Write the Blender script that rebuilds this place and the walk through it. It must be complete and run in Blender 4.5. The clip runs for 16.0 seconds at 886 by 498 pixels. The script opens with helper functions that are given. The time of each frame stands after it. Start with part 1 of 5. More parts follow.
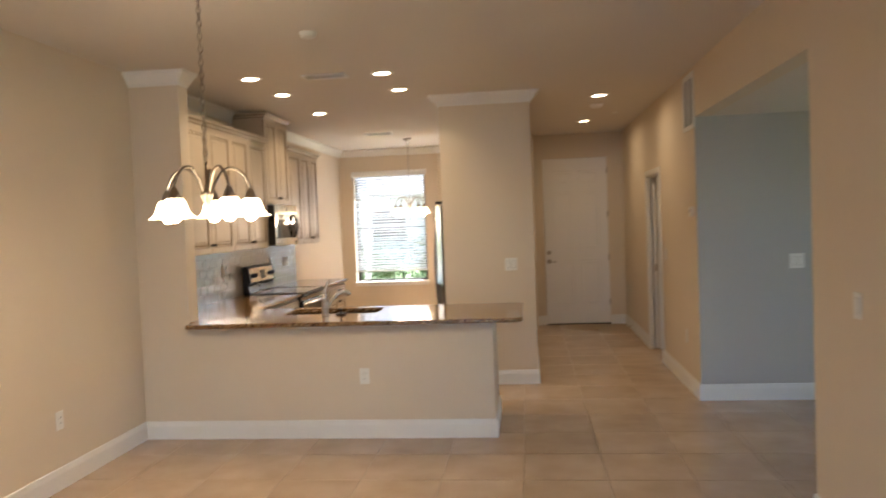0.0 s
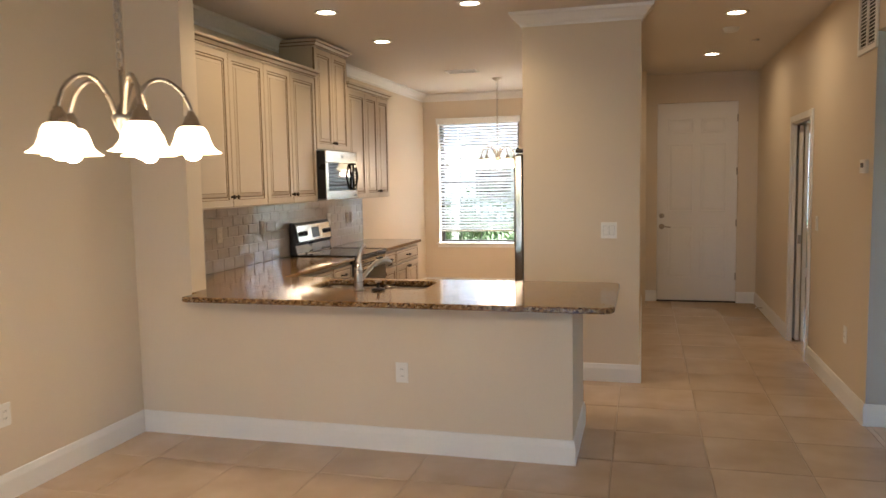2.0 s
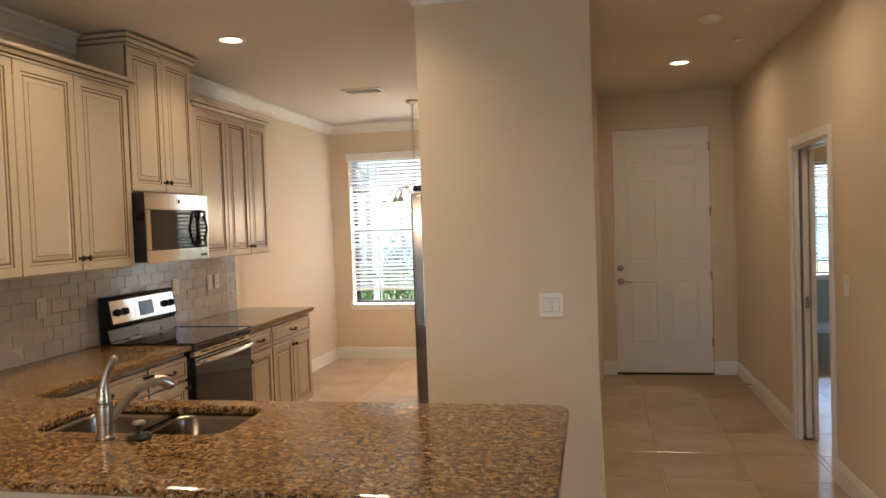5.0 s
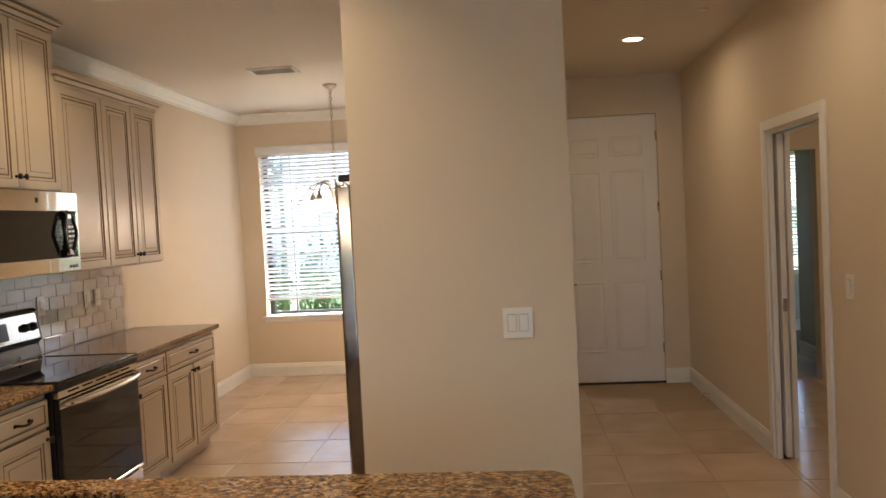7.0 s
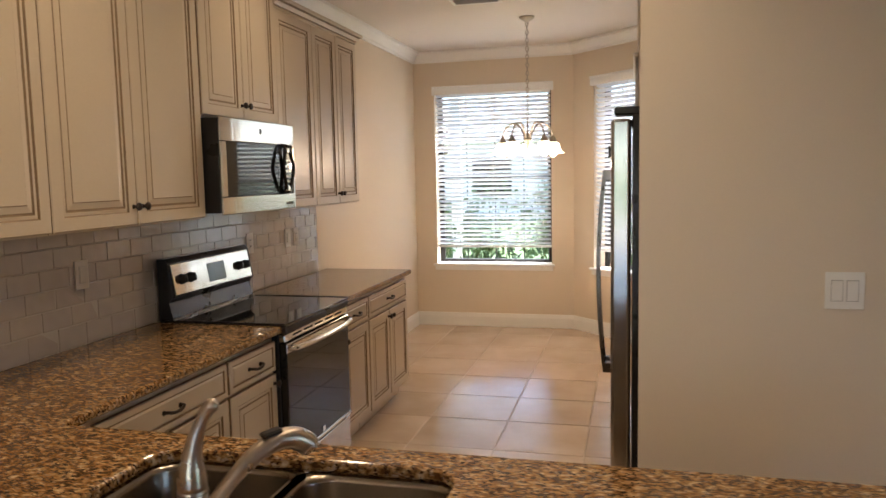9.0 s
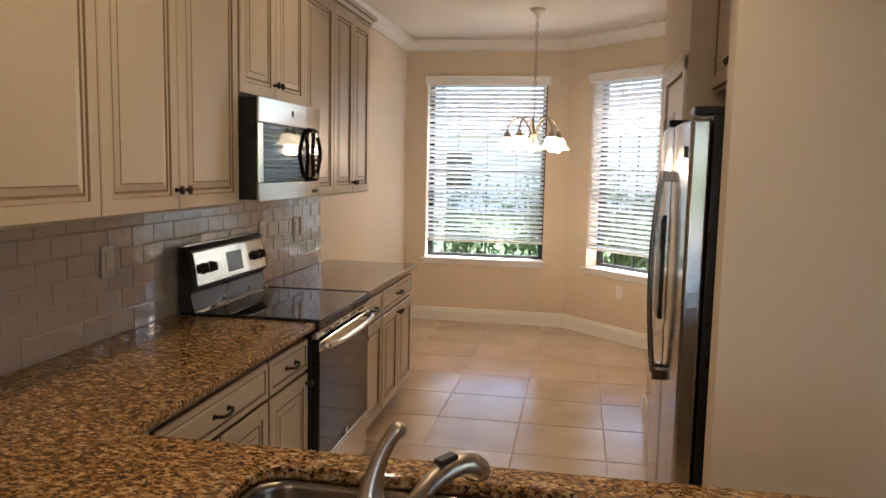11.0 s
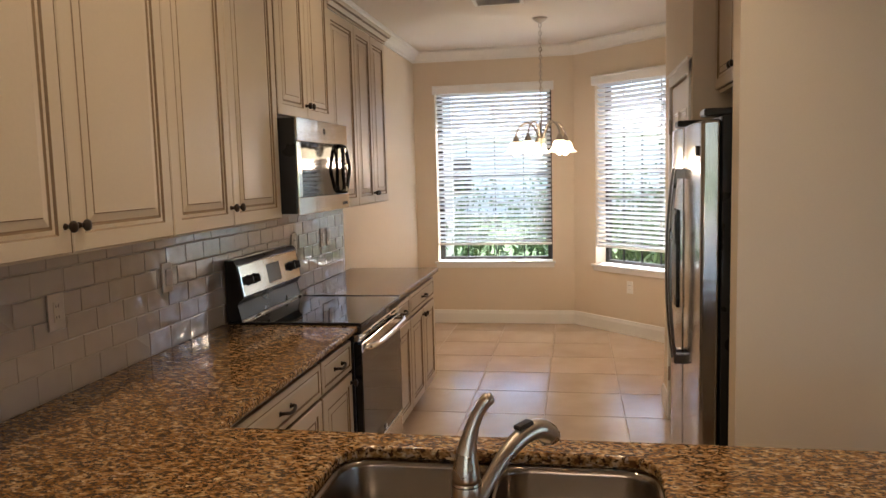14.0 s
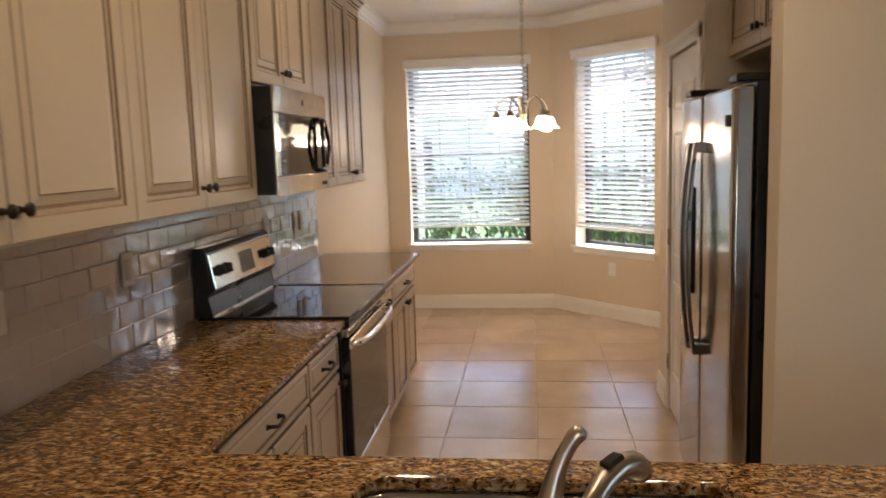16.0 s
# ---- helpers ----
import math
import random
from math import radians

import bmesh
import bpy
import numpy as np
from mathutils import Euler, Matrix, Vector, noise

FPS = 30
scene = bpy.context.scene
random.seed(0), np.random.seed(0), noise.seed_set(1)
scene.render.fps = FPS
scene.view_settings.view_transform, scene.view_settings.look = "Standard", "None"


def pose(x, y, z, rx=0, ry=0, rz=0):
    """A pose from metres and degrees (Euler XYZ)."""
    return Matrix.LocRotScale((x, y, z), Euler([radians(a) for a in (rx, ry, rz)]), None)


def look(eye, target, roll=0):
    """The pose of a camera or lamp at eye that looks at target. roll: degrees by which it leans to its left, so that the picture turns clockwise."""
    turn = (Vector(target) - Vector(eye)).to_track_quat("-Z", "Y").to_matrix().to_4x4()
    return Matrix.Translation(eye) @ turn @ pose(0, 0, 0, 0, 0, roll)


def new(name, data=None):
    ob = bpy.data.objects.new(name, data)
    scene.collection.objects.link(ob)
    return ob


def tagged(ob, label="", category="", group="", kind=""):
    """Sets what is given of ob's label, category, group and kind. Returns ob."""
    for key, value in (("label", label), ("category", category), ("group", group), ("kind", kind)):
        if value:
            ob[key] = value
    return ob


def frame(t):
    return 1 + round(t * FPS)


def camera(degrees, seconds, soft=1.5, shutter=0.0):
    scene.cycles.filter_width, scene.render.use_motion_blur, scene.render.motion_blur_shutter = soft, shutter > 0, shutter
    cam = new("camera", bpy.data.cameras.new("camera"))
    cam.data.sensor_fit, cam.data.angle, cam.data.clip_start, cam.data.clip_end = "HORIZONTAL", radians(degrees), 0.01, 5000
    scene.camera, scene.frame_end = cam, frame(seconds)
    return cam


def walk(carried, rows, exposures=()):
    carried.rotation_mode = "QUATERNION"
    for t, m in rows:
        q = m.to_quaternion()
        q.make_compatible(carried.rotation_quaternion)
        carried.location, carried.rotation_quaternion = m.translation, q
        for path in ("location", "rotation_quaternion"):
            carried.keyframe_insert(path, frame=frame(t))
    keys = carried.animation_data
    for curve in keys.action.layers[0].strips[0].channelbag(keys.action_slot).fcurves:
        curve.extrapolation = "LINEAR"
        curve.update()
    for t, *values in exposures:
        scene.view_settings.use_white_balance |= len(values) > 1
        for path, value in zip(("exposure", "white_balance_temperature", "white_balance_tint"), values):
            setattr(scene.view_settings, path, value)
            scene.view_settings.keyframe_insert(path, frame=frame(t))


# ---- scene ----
cam = camera(61.6, 16.0, shutter=0.5)
PATH = [
    (0, (0.256, -5.395, 1.594), (0.031, -3.409, 1.521), -2.2),
    (0.5, (0.295, -5.035, 1.57), (-0.08, -3.077, 1.407), -1.8),
    (1, (0.253, -4.64, 1.574), (0.018, -2.663, 1.38), -2.1),
    (1.5, (0.313, -4.292, 1.556), (-0.084, -2.34, 1.376), -2.1),
    (2, (0.343, -3.957, 1.552), (-0.175, -2.034, 1.371), -1.0),
    (2.5, (0.316, -3.628, 1.575), (-0.094, -1.679, 1.395), -0.6),
    (3, (0.401, -3.29, 1.575), (-0.146, -1.369, 1.471), -0.4),
    (3.5, (0.423, -2.927, 1.586), (-0.035, -0.982, 1.508), -1.4),
    (3.7, (0.403, -2.785, 1.588), (0.038, -0.82, 1.51), -1.2),
    (5.8, (0.274, -1.571, 1.587), (-0.224, 0.365, 1.551), -4.6),
    (6, (0.259, -1.487, 1.591), (-0.331, 0.424, 1.571), -3.4),
    (6.5, (0.218, -1.301, 1.565), (-0.284, 0.634, 1.512), -3.2),
    (7, (0.075, -1.178, 1.58), (-0.101, 0.813, 1.505), -2.9),
    (7.5, (0.016, -1.045, 1.564), (-0.229, 0.939, 1.49), -1.8),
    (8, (-0.099, -0.918, 1.543), (-0.659, 0.995, 1.38), -1.1),
    (8.5, (-0.338, -0.869, 1.542), (-0.893, 1.043, 1.358), -1.3),
    (8.7, (-0.436, -0.872, 1.562), (-0.967, 1.047, 1.373), -1.3),
    (10.8, (-1.026, -0.775, 1.564), (-1.4, 1.177, 1.343), 0.7),
    (11, (-1.032, -0.803, 1.569), (-1.384, 1.154, 1.349), 1.2),
    (11.5, (-1.0, -0.915, 1.564), (-1.38, 1.032, 1.303), -1.6),
    (12, (-1.0, -0.995, 1.56), (-1.415, 0.939, 1.265), -3.3),
    (12.5, (-1.083, -1.036, 1.577), (-1.453, 0.917, 1.358), -3.3),
    (13, (-1.119, -1.05, 1.584), (-1.469, 0.907, 1.36), -2.3),
    (13.5, (-1.114, -1.048, 1.585), (-1.468, 0.909, 1.379), -1.9),
    (14, (-1.127, -1.044, 1.582), (-1.479, 0.914, 1.377), -1.5),
    (14.5, (-1.178, -1.048, 1.581), (-1.532, 0.91, 1.381), -1.2),
    (15, (-1.259, -1.042, 1.574), (-1.61, 0.918, 1.391), -2.8),
    (15.5, (-1.316, -0.924, 1.555), (-1.651, 1.039, 1.375), -1.5),
    (16, (-1.345, -0.734, 1.56), (-1.584, 1.235, 1.303), -1.8),
]
EXPOSURES = [(0, 3.1, 6450, 11), (3.7, 3.04, 6400, 11.5), (7, 2.95, 6350, 11.5), (8.6, 2.8, 6250, 12), (10.9, 2.6, 6250, 12.5), (16, 2.6, 6250, 13)]
walk(cam, [(t, look(eye, target, roll)) for t, eye, target, roll in PATH], EXPOSURES)

# ---- exposure, world, sun ----
world = bpy.data.worlds.new("sky")
scene.world = world
world.use_nodes = True
_wn = world.node_tree.nodes
_sky = _wn.new("ShaderNodeTexSky")
_sky.sky_type = 'NISHITA'
_sky.sun_disc = False
_sky.sun_elevation = radians(67)
_sky.sun_rotation = radians(38)
_sky.ozone_density = 4.0
world.node_tree.links.new(_sky.outputs[0], _wn["Background"].inputs[0])
_wn["Background"].inputs[1].default_value = 0.15

sun_data = bpy.data.lights.new("sun", 'SUN')
sun_data.energy = 3.5
sun_data.angle = radians(0.5)
sun_data.color = (1.0, 0.99, 0.97)
sun = new("sun", sun_data)
sun.matrix_world = look((0, 0, 20), (-0.62 * 10, -0.78 * 10, 20 - 23.6))

WARM_CAN, WARM_BULB = (1.0, 0.755, 0.475), (1.0, 0.727, 0.50)


def disc_lamp(name, x, y, z, watts, size=0.13, spread=180):
    d = bpy.data.lights.new(name, 'AREA')
    d.shape = 'DISK'
    d.size = size
    d.spread = radians(spread)
    d.energy = watts
    d.color = WARM_CAN
    ob = new(name, d)
    ob.matrix_world = pose(x, y, z)
    return ob


def bulb_lamp(name, x, y, z, watts):
    d = bpy.data.lights.new(name, 'POINT')
    d.shadow_soft_size = 0.028
    d.energy = watts
    d.color = WARM_BULB
    ob = new(name, d)
    ob.matrix_world = pose(x, y, z)
    return ob


CAN_WATTS, DINING_WATTS, NOOK_WATTS = 0.66, 0.47, 0.58

# ---- materials ----


def principled(name, color, rough=0.5, metal=0.0, var=0.08, scale=6.0, fine=60.0, bump=0.02, spec=0.5, coat=0.0, stretch=(1, 1, 1), rand=0.0, crisp=3.0):
    m = bpy.data.materials.new(name)
    m.use_nodes = True
    nt = m.node_tree
    n, l = nt.nodes, nt.links
    b = n["Principled BSDF"]
    b.inputs["Roughness"].default_value = rough
    b.inputs["Metallic"].default_value = metal
    b.inputs["Specular IOR Level"].default_value = spec
    b.inputs["Coat Weight"].default_value = coat
    tc = n.new("ShaderNodeTexCoord")
    mp = n.new("ShaderNodeMapping")
    mp.inputs["Scale"].default_value = stretch
    l.new(tc.outputs["Object"], mp.inputs[0])
    big = n.new("ShaderNodeTexNoise")
    big.inputs["Scale"].default_value = scale
    big.inputs["Detail"].default_value = 4
    small = n.new("ShaderNodeTexNoise")
    small.inputs["Scale"].default_value = fine
    small.inputs["Detail"].default_value = crisp
    where = mp.outputs[0]
    if rand:
        own = n.new("ShaderNodeObjectInfo")
        away = n.new("ShaderNodeVectorMath")
        away.operation = 'MULTIPLY_ADD'
        away.inputs[1].default_value = (37.0, 53.0, 71.0)
        l.new(own.outputs["Random"], away.inputs[0])
        l.new(where, away.inputs[2])
        where = away.outputs[0]
    l.new(where, big.inputs[0])
    l.new(where, small.inputs[0])
    mix = n.new("ShaderNodeMath")
    mix.operation = 'ADD'
    l.new(big.outputs[0], mix.inputs[0])
    l.new(small.outputs[0], mix.inputs[1])
    src = mix.outputs[0]
    if rand:
        info = n.new("ShaderNodeObjectInfo")
        ma = n.new("ShaderNodeMath")
        ma.operation = 'MULTIPLY_ADD'
        ma.inputs[1].default_value = rand
        l.new(info.outputs["Random"], ma.inputs[0])
        l.new(src, ma.inputs[2])
        src = ma.outputs[0]
    ramp = n.new("ShaderNodeMapRange")
    ramp.inputs[1].default_value = 0.6
    ramp.inputs[2].default_value = 1.4 + rand
    ramp.inputs[3].default_value = 1.0 - var
    ramp.inputs[4].default_value = 1.0 + var
    l.new(src, ramp.inputs[0])
    sc = n.new("ShaderNodeVectorMath")
    sc.operation = 'SCALE'
    sc.inputs[0].default_value = color
    l.new(ramp.outputs[0], sc.inputs["Scale"])
    l.new(sc.outputs[0], b.inputs["Base Color"])
    if bump:
        bp = n.new("ShaderNodeBump")
        bp.inputs["Strength"].default_value = bump
        bp.inputs["Distance"].default_value = 0.01
        l.new(small.outputs[0], bp.inputs["Height"])
        l.new(bp.outputs[0], b.inputs["Normal"])
    rr = n.new("ShaderNodeMapRange")
    rr.inputs[1].default_value, rr.inputs[2].default_value = 0.3, 0.7
    rr.inputs[3].default_value, rr.inputs[4].default_value = rough * 0.85, min(1, rough * 1.15)
    l.new(big.outputs[0], rr.inputs[0])
    l.new(rr.outputs[0], b.inputs["Roughness"])
    return m


def glowing(name, color, strength):
    m = bpy.data.materials.new(name)
    m.use_nodes = True
    b = m.node_tree.nodes["Principled BSDF"]
    b.inputs["Base Color"].default_value = (0.85, 0.8, 0.72, 1)
    b.inputs["Roughness"].default_value = 0.35
    b.inputs["Emission Color"].default_value = (*color, 1)
    b.inputs["Emission Strength"].default_value = strength
    return m


def granite_material():
    m = bpy.data.materials.new("granite")
    m.use_nodes = True
    nt = m.node_tree
    n, l = nt.nodes, nt.links
    b = n["Principled BSDF"]
    b.inputs["Roughness"].default_value = 0.1
    tc = n.new("ShaderNodeTexCoord")
    mp = n.new("ShaderNodeMapping")
    mp.inputs["Rotation"].default_value = (0, 0, 0.5)
    mp.inputs["Scale"].default_value = (0.75, 1.3, 1.0)
    l.new(tc.outputs["Object"], mp.inputs[0])

    def noise_tex(scale, detail=3.0, rough=0.6):
        t = n.new("ShaderNodeTexNoise")
        t.inputs["Scale"].default_value = scale
        t.inputs["Detail"].default_value = detail
        t.inputs["Roughness"].default_value = rough
        t.inputs["Distortion"].default_value = 0.4
        l.new(mp.outputs[0], t.inputs[0])
        return t

    def ramp(src, stops):
        r = n.new("ShaderNodeValToRGB")
        e = r.color_ramp.elements
        e[0].position, e[0].color = stops[0][0], (*stops[0][1], 1)
        e[1].position, e[1].color = stops[-1][0], (*stops[-1][1], 1)
        for p, c in stops[1:-1]:
            x = e.new(p)
            x.color = (*c, 1)
        l.new(src, r.inputs[0])
        return r

    def mixed(a, c, fac):
        x = n.new("ShaderNodeMix")
        x.data_type = 'RGBA'
        l.new(fac, x.inputs[0])
        if hasattr(a, "is_output"):
            l.new(a, x.inputs[6])
        if isinstance(c, tuple):
            x.inputs[7].default_value = (*c, 1)
        else:
            l.new(c, x.inputs[7])
        return x.outputs[2]

    ground = ramp(noise_tex(64, 4.0).outputs[0], [(0.36, (0.082, 0.034, 0.011)), (0.46, (0.21, 0.108, 0.037)), (0.57, (0.345, 0.21, 0.09)), (0.68, (0.51, 0.395, 0.245))])
    dark = ramp(noise_tex(105, 2.5).outputs[0], [(0.44, (1, 1, 1)), (0.465, (0, 0, 0))])
    grey = ramp(noise_tex(70, 3.0).outputs[0], [(0.60, (0, 0, 0)), (0.66, (1, 1, 1))])
    c = mixed(ground.outputs[0], (0.035, 0.015, 0.007), dark.outputs[0])
    c = mixed(c, (0.32, 0.24, 0.17), grey.outputs[0])
    l.new(c, b.inputs["Base Color"])
    return m


def slat_material():
    """White faux-wood slat, given added translucency so that part of the daylight brightens it."""
    m = principled("slat_daylit", (0.86, 0.86, 0.86), 0.35, 0, 0.03, 8, 60, 0.01)
    n, l = m.node_tree.nodes, m.node_tree.links
    thin = n.new("ShaderNodeBsdfTranslucent")
    # bluish tint puts sky light into the slat's colour
    thin.inputs[0].default_value = (0.76, 0.86, 0.97, 1)
    both = n.new("ShaderNodeMixShader")
    both.inputs[0].default_value = 0.19
    l.new(n["Principled BSDF"].outputs[0], both.inputs[1])
    l.new(thin.outputs[0], both.inputs[2])
    l.new(both.outputs[0], n["Material Output"].inputs[0])
    return m


def floor_material():
    """Matt-glazed beige tile with soft clouds; every tile has its own patch of the clouds and its own shade."""
    m = bpy.data.materials.new("floor_tile")
    m.use_nodes = True
    n, l = m.node_tree.nodes, m.node_tree.links
    b = n["Principled BSDF"]
    b.inputs["Roughness"].default_value = 0.2
    b.inputs["Specular IOR Level"].default_value = 1.0
    tc = n.new("ShaderNodeTexCoord")
    own = n.new("ShaderNodeObjectInfo")
    cx = n.new("ShaderNodeCombineXYZ")
    for k, f in enumerate((11.0, 17.0, 23.0)):
        mu = n.new("ShaderNodeMath")
        mu.operation = 'MULTIPLY'
        mu.inputs[1].default_value = f
        l.new(own.outputs["Random"], mu.inputs[0])
        l.new(mu.outputs[0], cx.inputs[k])
    ad = n.new("ShaderNodeVectorMath")
    l.new(tc.outputs["Object"], ad.inputs[0])
    l.new(cx.outputs[0], ad.inputs[1])
    big = n.new("ShaderNodeTexNoise")
    big.inputs["Scale"].default_value = 3.2
    big.inputs["Detail"].default_value = 5
    l.new(ad.outputs[0], big.inputs["Vector"])
    r = n.new("ShaderNodeValToRGB")
    r.color_ramp.elements[0].position, r.color_ramp.elements[0].color = 0.25, (0.435, 0.318, 0.226, 1)
    r.color_ramp.elements[1].position, r.color_ramp.elements[1].color = 0.75, (0.57, 0.435, 0.325, 1)
    l.new(big.outputs[0], r.inputs[0])
    hs = n.new("ShaderNodeHueSaturation")
    sh = n.new("ShaderNodeMath")
    sh.operation = 'MULTIPLY_ADD'
    sh.inputs[1].default_value, sh.inputs[2].default_value = 0.12, 0.94
    l.new(own.outputs["Random"], sh.inputs[0])
    l.new(sh.outputs[0], hs.inputs["Value"])
    l.new(r.outputs[0], hs.inputs["Color"])
    l.new(hs.outputs[0], b.inputs["Base Color"])
    return m


def glass_material(name, tint=(1, 1, 1), rough=0.0):
    m = bpy.data.materials.new(name)
    m.use_nodes = True
    b = m.node_tree.nodes["Principled BSDF"]
    b.inputs["Base Color"].default_value = (*tint, 1)
    b.inputs["Roughness"].default_value = rough
    b.inputs["Transmission Weight"].default_value = 1
    b.inputs["IOR"].default_value = 1.45
    return m


M_WALL = principled("wall_paint", (0.69, 0.585, 0.45), 0.62, 0, 0.025, 2.0, 160, 0.05)
M_CEIL = principled("ceiling_paint", (0.70, 0.64, 0.57), 0.85, 0, 0.02, 2.0, 140, 0.06)
M_TRIM = principled("trim_paint", (0.80, 0.78, 0.74), 0.38, 0, 0.02, 3.0, 60, 0.01)
M_DOOR = principled("door_paint", (0.80, 0.77, 0.73), 0.42, 0, 0.02, 3.0, 60, 0.01)
M_SAGE = principled("sage_paint", (0.46, 0.435, 0.40), 0.62, 0, 0.025, 2.0, 160, 0.05)
M_FARWALL = principled("bedroom_paint", (0.45, 0.45, 0.39), 0.6, 0, 0.03, 2.0, 160, 0.03)
M_TILE = floor_material()
M_GROUT = principled("grout", (0.40, 0.31, 0.225), 0.9, 0, 0.12, 8, 120, 0.1)
M_SUBWAY = principled("subway_tile", (0.43, 0.37, 0.325), 0.03, 0, 0.05, 9.0, 17, 0.38, spec=1.0, coat=0.7, crisp=0.0, rand=0.35)
M_SUBGROUT = principled("backsplash_grout", (0.42, 0.365, 0.32), 0.85, 0, 0.05, 9, 120, 0.05)
M_CAB = principled("cabinet_paint", (0.54, 0.445, 0.328), 0.34, 0, 0.03, 4.0, 90, 0.01, rand=0.05)
M_GLAZE = principled("cabinet_glaze", (0.20, 0.13, 0.07), 0.5, 0, 0.25, 14.0, 90, 0.01)
M_GRANITE = granite_material()
M_STEEL = principled("stainless_steel", (0.37, 0.35, 0.325), 0.15, 1.0, 0.05, 3.0, 220, 0.015, stretch=(1, 1, 0.03))
M_STEELH = principled("brushed_steel", (0.56, 0.515, 0.45), 0.1, 1.0, 0.06, 3.0, 9, 0.12, stretch=(1, 1, 0.08))
M_SINK = principled("sink_steel", (0.29, 0.25, 0.21), 0.24, 1.0, 0.05, 4.0, 200, 0.012, stretch=(0.05, 1, 1))
M_NICKEL = principled("brushed_nickel", (0.43, 0.375, 0.315), 0.3, 1.0, 0.06, 9.0, 160, 0.01)
M_DARKSTEEL = principled("dark_steel", (0.15, 0.14, 0.13), 0.3, 1.0, 0.06, 6.0, 160, 0.01)
M_BLACK = principled("black_enamel", (0.012, 0.011, 0.011), 0.3, 0, 0.1, 5, 60, 0.0, spec=0.3)
M_BLACKGLASS = principled("black_glass", (0.006, 0.006, 0.007), 0.04, 0, 0.1, 5, 60, 0.0, spec=0.4)
M_BRONZE = principled("oil_rubbed_bronze", (0.035, 0.024, 0.018), 0.4, 0.7, 0.3, 40, 150, 0.03)
M_PLATE = principled("white_plastic", (0.80, 0.78, 0.73), 0.32, 0, 0.02, 8, 60, 0.0)
# Greige like the tile, and darkened for the shade under the wall cabinets.
M_PLATE_DIM = principled("dimmed_greige_plastic", (0.56, 0.49, 0.42), 0.32, 0, 0.02, 8, 60, 0.0)
M_GAP_SHADE = principled("rocker_gap_shade", (0.42, 0.40, 0.37), 0.6, 0, 0.02, 8, 60, 0.0)
M_DARK = principled("dark_gap", (0.02, 0.018, 0.016), 0.7, 0, 0.1, 8, 60, 0.0)
M_SLAT = slat_material()
M_BLIND = principled("blind_slat", (0.80, 0.79, 0.77), 0.4, 0, 0.03, 8, 60, 0.01)
M_WINFRAME = principled("window_frame", (0.03, 0.028, 0.026), 0.45, 0.3, 0.1, 8, 60, 0.01)
M_SHADE = glowing("lit_frosted_glass", (1.0, 0.80, 0.52), 0.9)
M_BULB = glowing("lit_bulb", (1.0, 0.86, 0.62), 3.0)
M_CANGLOW = glowing("lit_can_lens", (1.0, 0.84, 0.62), 3.0)
M_GLASS = glass_material("window_glass")
M_LEAF = principled("hedge_leaf", (0.07, 0.13, 0.035), 0.5, 0, 0.5, 3, 40, 0.0, rand=0.3)
M_GRASS = principled("grass", (0.10, 0.15, 0.05), 0.9, 0, 0.35, 1.5, 40, 0.2)
M_STUCCO = principled("stucco", (0.74, 0.73, 0.71), 0.9, 0, 0.06, 1.0, 60, 0.2)
M_ROOF = principled("roof_tile", (0.30, 0.29, 0.28), 0.8, 0, 0.2, 1.0, 12, 0.3)
M_PAVE = principled("paving", (0.50, 0.44, 0.38), 0.85, 0, 0.12, 1.0, 40, 0.1)
M_CARPET = principled("carpet", (0.40, 0.36, 0.31), 1.0, 0, 0.1, 4, 300, 0.4)
M_DISPLAY = principled("display_glass", (0.10, 0.12, 0.13), 0.1, 0, 0.05, 8, 60, 0.0)
M_BARK = principled("bark", (0.20, 0.15, 0.11), 0.9, 0, 0.3, 8, 60, 0.3)

# ---- mesh helpers ----


def part(name, bm, material, parent=None, label=""):
    """Links a bmesh as one mesh object, under parent if one is given."""
    bmesh.ops.recalc_face_normals(bm, faces=bm.faces[:])
    me = bpy.data.meshes.new(name)
    bm.to_mesh(me)
    bm.free()
    for mt in (material if isinstance(material, (list, tuple)) else [material]):
        me.materials.append(mt)
    ob = new(name, me)
    if parent:
        ob.parent = parent
    if label:
        tagged(ob, label)
    return ob


def thing(name, m, label, category, group="", kind=""):
    ob = new(name)
    ob.empty_display_size = 0.05
    ob.matrix_world = m
    return tagged(ob, label, category, group, kind)


def box(bm, x0, x1, y0, y1, z0, z1, bevel=0.0, seg=1, mi=0):
    vs = [bm.verts.new((x, y, z)) for x in (x0, x1) for y in (y0, y1) for z in (z0, z1)]
    fs = [bm.faces.new([vs[i] for i in q]) for q in ((0, 1, 3, 2), (4, 6, 7, 5), (0, 4, 5, 1), (2, 3, 7, 6), (0, 2, 6, 4), (1, 5, 7, 3))]
    for f in fs:
        f.material_index = mi
    if bevel:
        es = list({e for f in fs for e in f.edges})
        r = bmesh.ops.bevel(bm, geom=es, offset=bevel, segments=seg, affect='EDGES', profile=0.6)
        for f in r["faces"]:
            f.material_index = mi
            f.smooth = seg > 1
    return bm


def boxed(x0, x1, y0, y1, z0, z1, bevel=0.0, seg=1):
    return box(bmesh.new(), x0, x1, y0, y1, z0, z1, bevel, seg)


def smooth(bm):
    for f in bm.faces:
        f.smooth = True
    return bm


